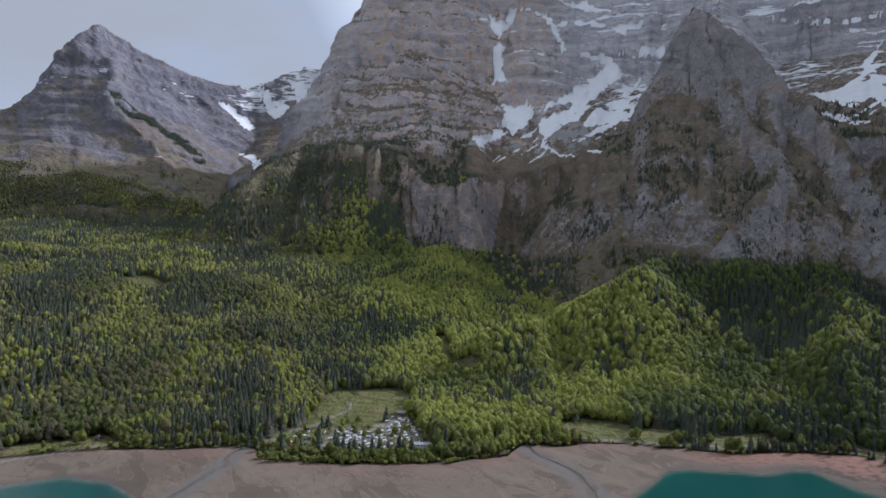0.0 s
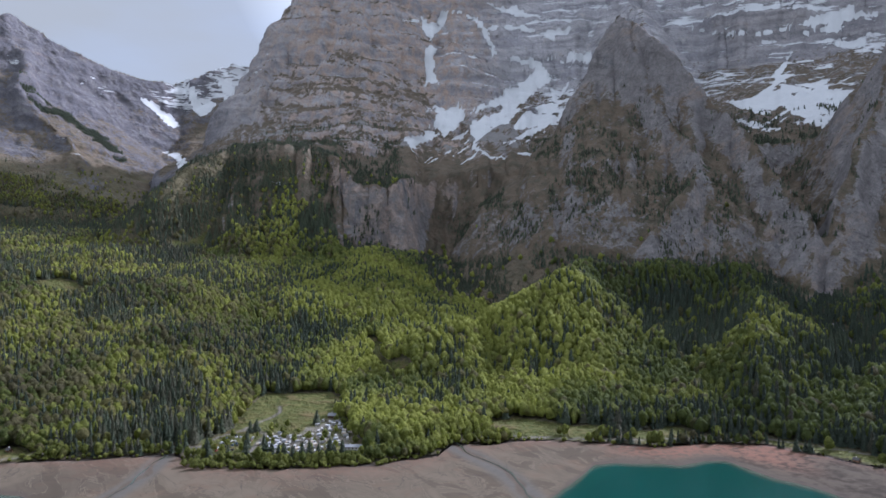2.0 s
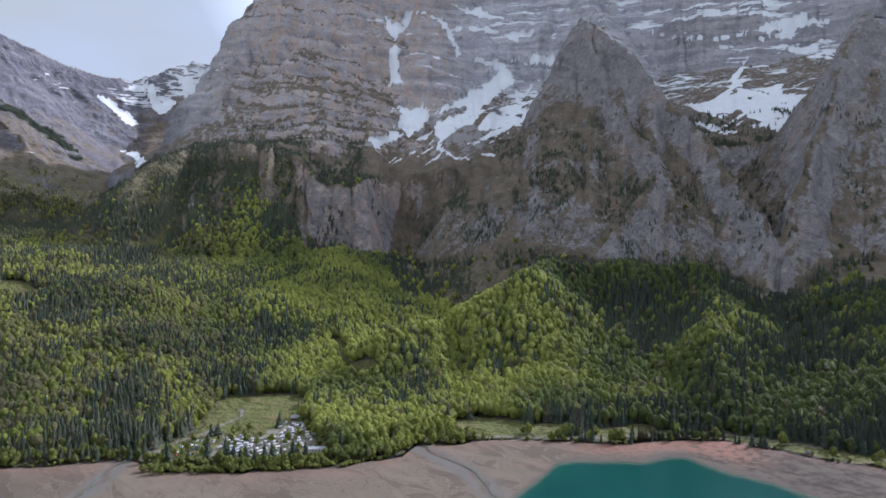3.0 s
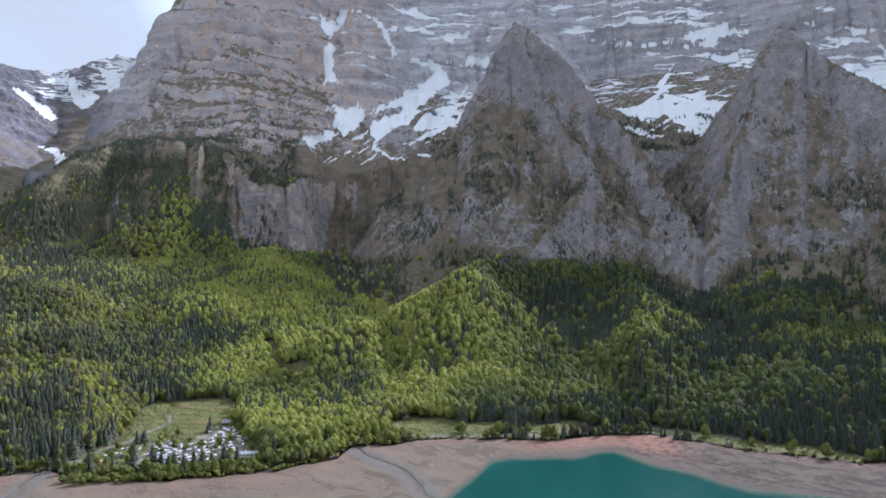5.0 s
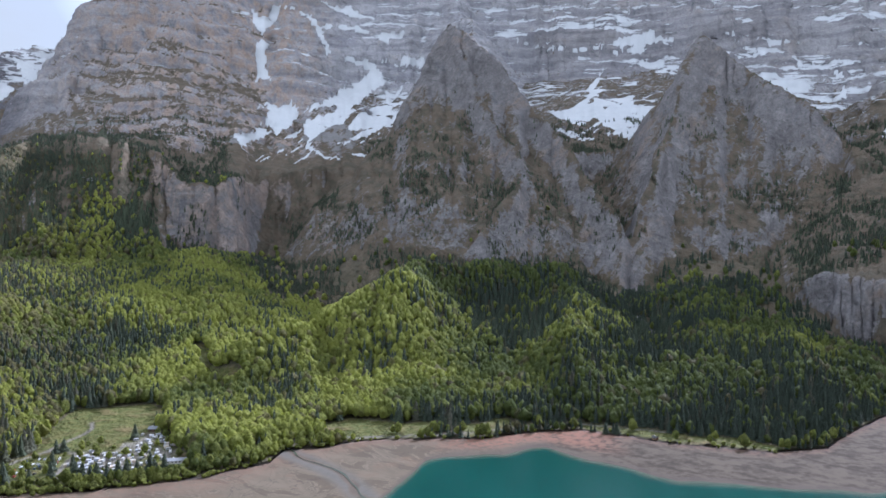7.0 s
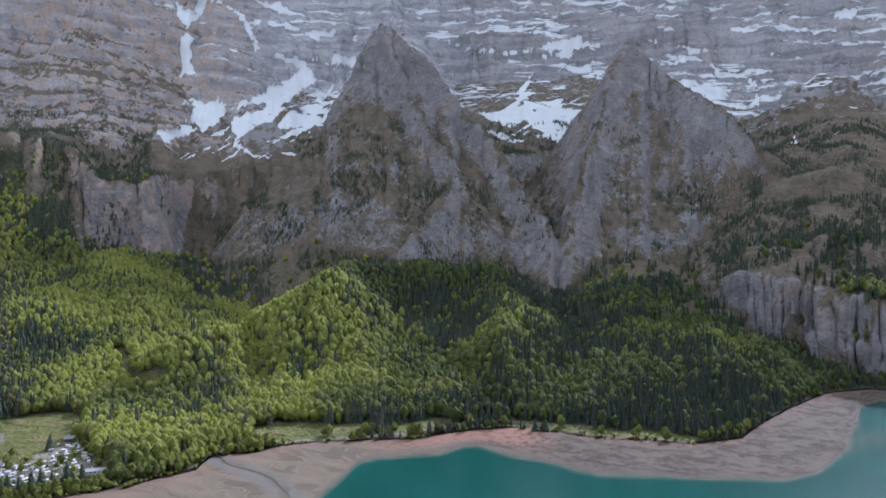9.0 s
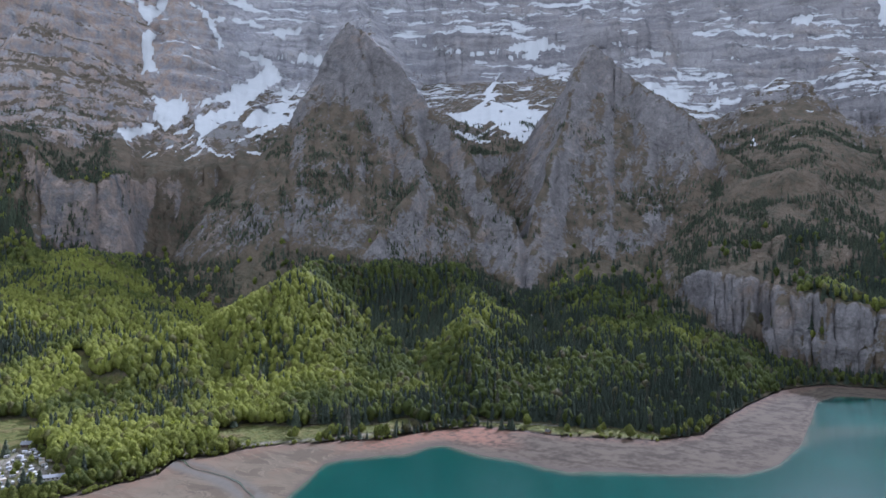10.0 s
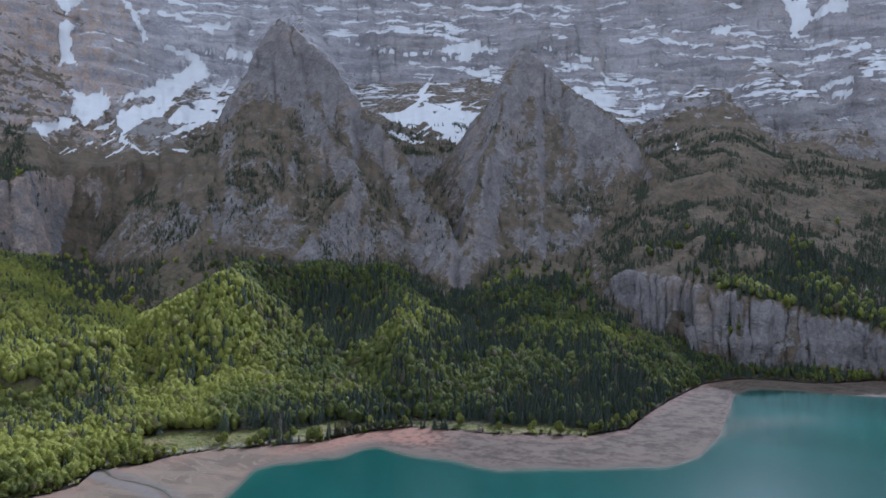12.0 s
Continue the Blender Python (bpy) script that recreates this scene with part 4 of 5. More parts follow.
# ---- the woods ----
def crown(sides, rings, sprays, seed, wide=0.36, leaf=0.16):
    """A lumpy crown of leaf masses, about 1 high, its foot at z = 0, with loose sprays standing out of it."""
    rng = np.random.RandomState(seed)
    V, F = [], []
    lumps = [(rng.rand() * 6.283, 0.2 + 0.75 * rng.rand()) for _ in range(7)]
    for i in range(rings):
        f = (i + 0.35) / rings
        girth = math.sin(math.pi * (0.2 + 0.72 * f)) ** 0.8
        for k in range(sides):
            t = 6.283 * (k + 0.5 * (i % 2)) / sides + 0.35 * (rng.rand() - 0.5)
            r = 0.58 + 0.34 * rng.rand()
            for lt, lf in lumps:
                r += 0.42 * math.exp(-((math.cos(t) - math.cos(lt)) ** 2 + (math.sin(t) - math.sin(lt)) ** 2) / 0.3 - (f - lf) ** 2 / 0.035)
            V.append((wide * girth * r * math.cos(t), wide * girth * r * math.sin(t), 0.12 + 0.82 * f + 0.1 * (rng.rand() - 0.5)))
    V.append((0.08 * (rng.rand() - 0.5), 0.08 * (rng.rand() - 0.5), 0.96 + 0.08 * rng.rand()))
    for i in range(rings - 1):
        for k in range(sides):
            a, b, c, d = i * sides + k, i * sides + (k + 1) % sides, (i + 1) * sides + k, (i + 1) * sides + (k + 1) % sides
            F += [(a, b, c), (b, d, c)] if i % 2 == 0 else [(a, b, d), (a, d, c)]
    F += [((rings - 1) * sides + k, (rings - 1) * sides + (k + 1) % sides, rings * sides) for k in range(sides)]
    V = [np.array(v) for v in V]
    body = len(V) - 1
    for i in range(sprays):
        at = V[rng.randint(sides, body)] * (1.06, 1.06, 1.0)
        n = at - (0, 0, 0.5)
        n = n / np.linalg.norm(n) + 0.9 * (rng.rand(3) - 0.5) + (0, 0, 0.2)
        a = np.cross(n, (0.3, 0.1, 1.0))
        a /= np.linalg.norm(a) + 1e-6
        b = np.cross(n, a)
        t0, base = rng.rand() * 6.283, len(V)
        V += [at + leaf * (0.6 + 0.6 * rng.rand()) * (math.cos(t0 + k * 2.094) * a + math.sin(t0 + k * 2.094) * b) for k in range(3)]
        F.append((base, base + 1, base + 2))
    return np.array(V), np.array(F)


def spire(tiers, sides, seed):
    """A spruce about 1 high: ragged skirts of branches, one over another."""
    rng = np.random.RandomState(seed)
    V, F = [], []
    for i in range(tiers):
        lo, hi = 0.06 + 0.8 * i / tiers, min(1.0, 0.06 + 0.8 * i / tiers + 1.35 / (tiers + 0.6))
        wide = 0.17 * (1 - 0.82 * i / tiers)
        base = len(V)
        for k in range(sides):
            t = 6.283 * (k + 0.5 * (i % 2)) / sides + 0.3 * rng.rand()
            w = wide * (0.65 + 0.6 * rng.rand())
            V.append((w * np.cos(t), w * np.sin(t), lo - 0.03 * rng.rand()))
        V.append((0, 0, hi))
        F += [(base + k, base + (k + 1) % sides, base + sides) for k in range(sides)]
    return np.array(V, float), np.array(F)


def plant(name, label, places, templates, mat, heights, widths, tint, warm):
    """One wood of many crowns: a template for each place, turned and scaled."""
    rng = np.random.RandomState(len(places) % 1000 + 7)
    pick = rng.randint(0, len(templates), len(places))
    turn = rng.rand(len(places)) * 6.283
    V, F, T, W, base = [], [], [], [], 0
    for k, (tv, tf) in enumerate(templates):
        at = np.where(pick == k)[0]
        if not len(at):
            continue
        c, s, h = np.cos(turn[at])[:, None], np.sin(turn[at])[:, None], heights[at][:, None]
        w = widths[at][:, None]
        v = np.stack([(tv[:, 0] * c - tv[:, 1] * s) * w + places[at, 0:1], (tv[:, 0] * s + tv[:, 1] * c) * w + places[at, 1:2], tv[:, 2] * h + places[at, 2:3]], -1)
        V.append(v.reshape(-1, 3))
        F.append((tf[None] + (base + np.arange(len(at)) * len(tv))[:, None, None]).reshape(-1, 3))
        T.append(np.repeat(tint[at], len(tv))), W.append(np.repeat(warm[at], len(tv)))
        base += len(at) * len(tv)
    me = mesh_of(name, np.concatenate(V), np.concatenate(F), {"tint": np.concatenate(T), "warm": np.concatenate(W)}, sharp=mat is SPRUCE)
    me.materials.append(mat)
    return tagged(new(name, me), label, "forest", kind="stuff")


def sow(gap, r0, r1, a0, a1, seed):
    """Places for trees, one to each cell of an uneven grid, where the wood stands."""
    rng = np.random.RandomState(seed)
    gx, gy = np.meshgrid(np.arange(-r1, r1, gap), np.arange(0, r1, gap * 0.87))
    gx = gx + 0.5 * gap * (np.arange(gx.shape[0]) % 2)[:, None]
    x, y = (gx + gap * 0.75 * (rng.rand(*gx.shape) - 0.5)).ravel(), (gy + gap * 0.75 * (rng.rand(*gx.shape) - 0.5)).ravel()
    r, a = np.hypot(x, y), np.degrees(np.arctan2(x, y))
    here = (r > r0) & (r < r1) & (a > a0) & (a < a1)
    x, y = x[here], y[here]
    z = ground(x, y)
    slope = np.hypot(ground(x + 6, y) - ground(x - 6, y), ground(x, y + 6) - ground(x, y - 6)) / 12
    keep = rng.rand(len(x)) < wooded(x, y, z, slope)
    clear = np.full(len(x), 1e9)
    for line in ROADS:
        clear = np.minimum(clear, to_line(x, y, [(*q, 0) for q in line])[0])
    keep &= clear > 6
    return np.stack([x, y, z], 1)[keep], slope[keep], rng.rand(keep.sum(), 4)


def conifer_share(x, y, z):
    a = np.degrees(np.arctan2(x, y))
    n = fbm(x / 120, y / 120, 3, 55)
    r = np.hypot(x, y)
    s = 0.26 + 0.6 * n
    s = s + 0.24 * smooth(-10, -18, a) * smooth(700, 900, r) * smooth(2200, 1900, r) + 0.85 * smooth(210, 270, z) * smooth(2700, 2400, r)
    # more spruces towards the right stand in for the shade on that slope
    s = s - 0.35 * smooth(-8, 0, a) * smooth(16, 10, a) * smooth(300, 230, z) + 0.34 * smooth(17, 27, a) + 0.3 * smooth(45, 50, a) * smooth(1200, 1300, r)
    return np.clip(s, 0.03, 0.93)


BROAD_NEAR = [crown(10, 6, 34, k, 0.37, 0.12) for k in range(8)]
BROAD_MID = [crown(7, 4, 14, 20 + k, 0.36, 0.14) for k in range(8)]
BROAD_FAR = [crown(6, 3, 4, 40 + k, 0.4) for k in range(5)]
SPIRES = [spire(5, 6, k) for k in range(4)]
SPIRES_MID = [spire(4, 5, 30 + k) for k in range(4)]
SPIRES_FAR = [spire(2, 5, 10 + k) for k in range(3)]
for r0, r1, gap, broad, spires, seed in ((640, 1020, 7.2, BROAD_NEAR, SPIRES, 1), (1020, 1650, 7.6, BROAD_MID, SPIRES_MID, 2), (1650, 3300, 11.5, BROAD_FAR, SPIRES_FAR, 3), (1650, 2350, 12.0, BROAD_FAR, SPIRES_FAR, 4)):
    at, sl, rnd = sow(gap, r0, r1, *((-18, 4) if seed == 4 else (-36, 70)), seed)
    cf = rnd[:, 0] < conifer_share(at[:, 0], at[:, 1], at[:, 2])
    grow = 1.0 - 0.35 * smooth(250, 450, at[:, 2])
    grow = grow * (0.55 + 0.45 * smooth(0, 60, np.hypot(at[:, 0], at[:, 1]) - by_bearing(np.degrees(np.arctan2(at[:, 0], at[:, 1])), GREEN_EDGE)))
    # shade at the sides and sun in the middle, painted into leaf tone
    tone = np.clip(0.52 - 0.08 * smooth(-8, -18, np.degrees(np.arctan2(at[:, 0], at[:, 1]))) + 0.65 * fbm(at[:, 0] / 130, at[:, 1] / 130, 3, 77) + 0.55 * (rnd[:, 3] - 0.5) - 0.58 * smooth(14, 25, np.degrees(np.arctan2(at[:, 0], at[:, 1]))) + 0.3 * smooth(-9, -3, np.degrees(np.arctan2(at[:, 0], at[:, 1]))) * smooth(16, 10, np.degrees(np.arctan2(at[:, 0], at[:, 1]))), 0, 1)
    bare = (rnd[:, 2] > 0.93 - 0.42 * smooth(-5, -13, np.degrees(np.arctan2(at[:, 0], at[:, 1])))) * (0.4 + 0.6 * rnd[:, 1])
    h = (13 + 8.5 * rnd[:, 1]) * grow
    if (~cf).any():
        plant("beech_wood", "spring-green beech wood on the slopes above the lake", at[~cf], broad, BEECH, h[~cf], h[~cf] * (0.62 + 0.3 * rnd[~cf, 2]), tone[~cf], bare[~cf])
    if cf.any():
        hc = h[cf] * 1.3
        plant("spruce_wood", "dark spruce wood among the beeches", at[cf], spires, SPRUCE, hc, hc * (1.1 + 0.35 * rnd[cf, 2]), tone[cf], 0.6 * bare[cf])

# spruces that cling to the ledges of the crags
crag_rng = np.random.RandomState(77)
n_crag = 76000
cr_, ca_ = np.sqrt(1300 ** 2 + (2450 ** 2 - 1300 ** 2) * crag_rng.rand(n_crag)), np.radians(-18 + 86 * crag_rng.rand(n_crag))
cx_, cy_ = np.sin(ca_) * cr_, np.cos(ca_) * cr_
cz_ = ground(cx_, cy_)
cs_ = np.hypot(ground(cx_ + 6, cy_) - ground(cx_ - 6, cy_), ground(cx_, cy_ + 6) - ground(cx_, cy_ - 6)) / 12
patchy = 0.6 * fbm(cx_ / 60 + cz_ / 90, cy_ / 60 - cz_ / 90, 3, 140) + 0.6 * fbm(cx_ / 170 + cz_ / 150, cy_ / 170 - cz_ / 150, 2, 141)
near_crest = np.minimum(to_line(cx_, cy_, PEAK_B[:5])[0], np.minimum(to_line(cx_, cy_, PEAK_B_RIB)[0], to_line(cx_, cy_, PEAK_C[5:])[0]))
want = smooth(-0.32, 0.46, patchy + 0.45 * smooth(70, 10, near_crest)) * (0.3 * smooth(3.6, 2.4, cs_) + 0.7 * smooth(2.4, 1.2, cs_)) * smooth(720, 480, cz_) * smooth(90, 150, cz_) * (0.9 + 0.5 * smooth(380, 220, cz_))
want = want + 0.22 * smooth(-3.5, -2.5, np.degrees(ca_)) * smooth(3.6, 3.0, np.degrees(ca_)) * smooth(2060, 2000, cr_) * smooth(1750, 1800, cr_) * smooth(-0.3, 0.2, patchy)
want = want + 0.4 * smooth(3.6, 5, np.degrees(ca_)) * smooth(14, 11, np.degrees(ca_)) * smooth(1340, 1420, cr_) * smooth(1880, 1760, cr_) * smooth(-0.5, 0.1, patchy)
want = want * (1 - smooth(350, 390, cz_) * smooth(1.5, 2.5, np.degrees(ca_)) * smooth(15, 12, np.degrees(ca_)) * smooth(1950, 2050, cr_))
kept = crag_rng.rand(n_crag) < want
ch_ = (8 + 8 * crag_rng.rand(kept.sum()))
plant("crag_spruces", "dark stunted spruces scattered over the limestone crags", np.stack([cx_, cy_, cz_ - 1], 1)[kept], SPIRES_FAR, SPRUCE, ch_, ch_ * 1.5, crag_rng.rand(kept.sum()) * 0.8, 0.5 * crag_rng.rand(kept.sum()) ** 2)


# a belt of spruces across the shoulder of the far peak
belt = [(-1521, 3179, 0), (-1403, 3241, 0), (-1271, 3244, 0), (-1132, 3155, 0)]
bx_, by_ = -1560 + 460 * crag_rng.rand(6000), 3060 + 260 * crag_rng.rand(6000)
on_belt = crag_rng.rand(6000) < smooth(48, 22, to_line(bx_, by_, belt)[0] + 14 * fbm(bx_ / 40, by_ / 40, 2, 145))
bh_ = 13 + 8 * crag_rng.rand(on_belt.sum())
plant("belt_spruces", "dark belt of spruces across the shoulder of the far peak", np.stack([bx_, by_, ground(bx_, by_) - 1], 1)[on_belt], SPIRES_FAR, SPRUCE, bh_, bh_ * 1.6, crag_rng.rand(on_belt.sum()) * 0.5, 0.3 * crag_rng.rand(on_belt.sum()) ** 2)


# ---- things on the flats ----
def plain_material(name, colour, rough=0.7, metal=0.0, grime=0.25, scale=0.8):
    """Paint, wood or metal with faint dirt at two scales."""
    m, n, l, bsdf = material(name, rough)
    w = Wire(n, l)
    d = w.math("ADD", w.math("MULTIPLY", w.noise(w.where(), scale, 5), 0.6), w.math("MULTIPLY", w.noise(w.where(), scale * 6, 4), 0.4))
    l.new(w.mix(w.span(d, 0.35, 0.7, 0, grime), colour, tuple(0.45 * c + 0.02 for c in colour)), bsdf.inputs["Base Color"])
    bsdf.inputs["Metallic"].default_value = metal
    l.new(w.bump(d, 0.02, 0.4), bsdf.inputs["Normal"])
    return m


def glass_material():
    m, n, l, bsdf = material("window_glass", 0.08)
    bsdf.inputs["Base Color"].default_value = (0.02, 0.025, 0.03, 1)
    bsdf.inputs["Specular IOR Level"].default_value = 0.6
    return m


WHITE = plain_material("caravan_paint", (0.34, 0.335, 0.32), 0.5)
CREAM = plain_material("cream_paint", (0.6, 0.56, 0.48), 0.5)
GREY_CLOTH = plain_material("awning_cloth", (0.3, 0.31, 0.33), 0.9)
SAND_CLOTH = plain_material("sand_awning_cloth", (0.42, 0.36, 0.28), 0.9)
TYRE = plain_material("tyre_rubber", (0.025, 0.025, 0.027), 0.9)
STEEL = plain_material("galvanised_steel", (0.45, 0.46, 0.48), 0.45, 0.8)
GLASS = glass_material()
DARK_WOOD = plain_material("dark_larch_boards", (0.085, 0.055, 0.035), 0.85, scale=2.0)
BROWN_WOOD = plain_material("brown_boards", (0.2, 0.12, 0.07), 0.85, scale=2.0)
PLASTER = plain_material("pale_plaster", (0.55, 0.52, 0.47), 0.9)
ROOF_GREY = plain_material("grey_roof_sheets", (0.22, 0.225, 0.235), 0.6)
ROOF_DARK = plain_material("dark_shingles", (0.075, 0.07, 0.068), 0.85)
ROOF_RED = plain_material("old_red_tiles", (0.3, 0.16, 0.12), 0.85)
BARK = plain_material("bark", (0.11, 0.09, 0.07), 0.95, scale=3.0)
CAR_PAINTS = [plain_material("car_paint_" + key, col, 0.3, 0.2, 0.1) for key, col in
              (("white", (0.7, 0.7, 0.7)), ("silver", (0.4, 0.41, 0.42)), ("black", (0.03, 0.03, 0.035)), ("blue", (0.04, 0.08, 0.2)), ("red", (0.3, 0.03, 0.025)))]


def level(x, y):
    return float(ground(np.array([float(x)]), np.array([float(y)]))[0])


def part(name, bm, mat, parent, label="", smooth_faces=False):
    """Links a bmesh as one mesh under a thing or a part."""
    me = bpy.data.meshes.new(name)
    bmesh.ops.recalc_face_normals(bm, faces=bm.faces)
    bm.to_mesh(me)
    bm.free()
    me.materials.append(mat)
    if smooth_faces:
        me.polygons.foreach_set("use_smooth", np.full(len(me.polygons), True))
    ob = new(name, me)
    ob.parent = parent
    return tagged(ob, label) if label else ob


def box(bm, size, at, bevel=0.0, turn=0.0):
    """A box of that size about the point at, its edges rounded."""
    made = bmesh.ops.create_cube(bm, size=1.0, matrix=pose(*at, 0, 0, turn) @ Matrix.Diagonal((*size, 1)))
    if bevel:
        edges = list({e for v in made["verts"] for e in v.link_edges})
        bmesh.ops.bevel(bm, geom=edges, offset=bevel, segments=2, affect="EDGES", profile=0.6)
    return bm


def solid(outline, depth, shift=0.0):
    """An outline in x and z, drawn out along y."""
    bm = bmesh.new()
    rows = [[bm.verts.new((x, y + shift, z)) for x, z in outline] for y in (-depth / 2, depth / 2)]
    bm.faces.new(rows[0])
    bm.faces.new(rows[1][::-1])
    for k in range(len(outline)):
        j = (k + 1) % len(outline)
        bm.faces.new((rows[0][k], rows[1][k], rows[1][j], rows[0][j]))
    return bm


def disc(r, thick, at, sides=12, axis="Y"):
    bm = bmesh.new()
    bmesh.ops.create_cone(bm, cap_ends=True, segments=sides, radius1=r, radius2=r, depth=thick, matrix=pose(*at, 90 if axis == "Y" else 0))
    return bm


def caravan(awning):
    root = new("caravan")
    body = part("body", solid([(-2.6, 0.55), (2.5, 0.55), (2.75, 0.9), (2.5, 2.0), (2.1, 2.55), (-2.3, 2.6), (-2.6, 2.2)], 2.2), WHITE, root)
    for x in (-1.6, 0.9):
        for y in (-1.12, 1.12):
            part("window", box(bmesh.new(), (1.1, 0.05, 0.6), (x, y, 1.75), 0.02), GLASS, body, "dark tinted caravan window")
    part("front_window", box(bmesh.new(), (0.05, 1.6, 0.55), (2.66, 0, 1.6), 0.02), GLASS, body, "dark tinted caravan window")
    part("door", box(bmesh.new(), (0.65, 0.06, 1.75), (-0.3, -1.13, 1.55), 0.02), CREAM, body, "cream caravan door")
    part("roof_hatch", box(bmesh.new(), (0.6, 0.6, 0.12), (-0.6, 0, 2.63), 0.03), CREAM, body)
    for y in (-1.0, 1.0):
        part("wheel", disc(0.33, 0.2, (-0.2, y, 0.33)), TYRE, root, "black rubber tyre")
    part("drawbar", box(bmesh.new(), (1.3, 0.14, 0.12), (3.2, 0, 0.5), 0.02), STEEL, root, "galvanised steel drawbar")
    part("support_leg", box(bmesh.new(), (0.1, 0.1, 0.56), (-2.2, 0.8, 0.28)), STEEL, root)
    part("support_leg", box(bmesh.new(), (0.1, 0.1, 0.56), (-2.2, -0.8, 0.28)), STEEL, root)
    if awning:
        part("awning", solid([(-2.3, 0.0), (2.3, 0.0), (2.3, 2.1), (0, 2.5), (-2.3, 2.1)], 2.4, -2.3), GREY_CLOTH if awning == 1 else SAND_CLOTH, root, "sagging cloth awning")
    return tagged(root, "white caravan with a cloth awning on the campsite grass" if awning else "white touring caravan on the campsite grass", "caravan", "caravans on the campsite")


def car(paint, name):
    root = new("car")
    body = part("body", solid([(-2.1, 0.35), (2.1, 0.35), (2.15, 0.7), (1.9, 0.9), (-2.0, 1.0), (-2.15, 0.75)], 1.75), paint, root)
    part("cabin", solid([(-1.75, 0.95), (1.0, 0.9), (0.3, 1.45), (-1.4, 1.5)], 1.5), GLASS, body, "dark glazed cabin")
    part("roof", solid([(-1.4, 1.49), (0.3, 1.44), (0.2, 1.52), (-1.3, 1.57)], 1.46), paint, body)
    for x in (-1.3, 1.3):
        for y in (-0.8, 0.8):
            part("wheel", disc(0.32, 0.22, (x, y, 0.32)), TYRE, root, "black rubber tyre")
    return tagged(root, f"{name} parked car on the gravel lot", "car", "parked cars")


def house(label, length, width, wall_h, roof_h, wall_mat, roof_mat, windows, name="chalet"):
    """A gabled house along x: walls, two roof slopes, a chimney, doors and windows."""
    root = new(name)
    walls = part("wall", solid([(-width / 2, 0), (width / 2, 0), (width / 2, wall_h), (0, wall_h + roof_h), (-width / 2, wall_h)], length), wall_mat, root)
    for side in (-1, 1):
        run = width / 2 + 0.7
        drop = roof_h * run / (width / 2)
        part("roof", solid([(0, wall_h + roof_h + 0.05), (side * run, wall_h + roof_h - drop + 0.05), (side * run, wall_h + roof_h - drop + 0.27), (0, wall_h + roof_h + 0.3)], length + 1.4), roof_mat, root, "weathered roof slope")
    part("chimney", box(bmesh.new(), (0.7, 0.7, 1.5), (width * 0.18, length * 0.2, wall_h + roof_h + 0.1), 0.03), PLASTER, root, "short plastered chimney")
    for k in range(windows):
        y = -length / 2 + length * (k + 0.5) / windows
        for side in (-1, 1):
            pane = part("window", box(bmesh.new(), (0.06, 1.0, 1.1), (side * (width / 2 + 0.02), y, wall_h * 0.55), 0.01), GLASS, walls, "dark window pane")
            pane.name = "window"
            part("shutter", box(bmesh.new(), (0.08, 0.4, 1.2), (side * (width / 2 + 0.04), y + 0.72, wall_h * 0.55), 0.01), BROWN_WOOD, walls, "brown wooden shutter")
    for x in (-width * 0.22, width * 0.22):
        part("window", box(bmesh.new(), (1.0, 0.06, 1.1), (x, -length / 2 - 0.02, wall_h * 0.6), 0.01), GLASS, walls, "dark window pane")
    part("door", box(bmesh.new(), (0.95, 0.08, 2.05), (0, -length / 2 - 0.03, 1.03), 0.01), DARK_WOOD, walls, "dark wooden door")
    return tagged(root, label, "house")


def put(thing, x, y, turn, tilt=0.0, sink=0.0):
    thing.matrix_basis = pose(x, y, level(x, y) - sink, 0, tilt, turn)
    return thing


def tree_meshes(seed, conifer=False):
    rng = np.random.RandomState(seed)
    bm = bmesh.new()
    h = 0.75 if conifer else 0.5
    bmesh.ops.create_cone(bm, cap_ends=True, segments=7, radius1=0.022, radius2=0.008, depth=h, matrix=pose(0, 0, h / 2))
    if not conifer:
        for k in range(4):
            bmesh.ops.create_cone(bm, cap_ends=True, segments=5, radius1=0.01, radius2=0.004, depth=0.35,
                                  matrix=pose(0, 0, 0.33 + 0.05 * k) @ pose(0, 0, 0, 35 + 20 * rng.rand(), 0, 90 * k + 40 * rng.rand()) @ pose(0, 0, 0.16))
    trunk = bpy.data.meshes.new("trunk")
    bm.to_mesh(trunk)
    bm.free()
    trunk.materials.append(BARK)
    v, f = spire(9, 9, seed) if conifer else crown(13, 8, 130, seed, 0.37, 0.085)
    if conifer:
        v = v * (1.1, 1.1, 1)
    tint = np.clip(0.55 + 0.5 * (rng.rand() - 0.5) + 0.25 * (rng.rand(len(v)) - 0.5), 0, 1)
    leaves = mesh_of("crown", v, f, {"tint": tint, "warm": np.full(len(v), 0.25 * rng.rand())})
    leaves.materials.append(SPRUCE if conifer else BEECH)
    return trunk, leaves


def tree(name, meshes, label, category, group):
    root = new(name)
    for key, me in zip(("trunk", "crown"), meshes):
        ob = new(key, me)
        ob.parent = root
    return tagged(root, label, category, group)


def set_tree(proto, first, x, y, h, wide, turn):
    """Stands a tree of that height; the first of its kind is moved itself, the others are copies."""
    t = proto if first else copy_thing(proto, pose(x, y, 0))
    t.location, t.rotation_euler, t.scale = (x, y, level(x, y) - 0.2), (0, 0, radians(turn)), (h * wide, h * wide, h)
    return t


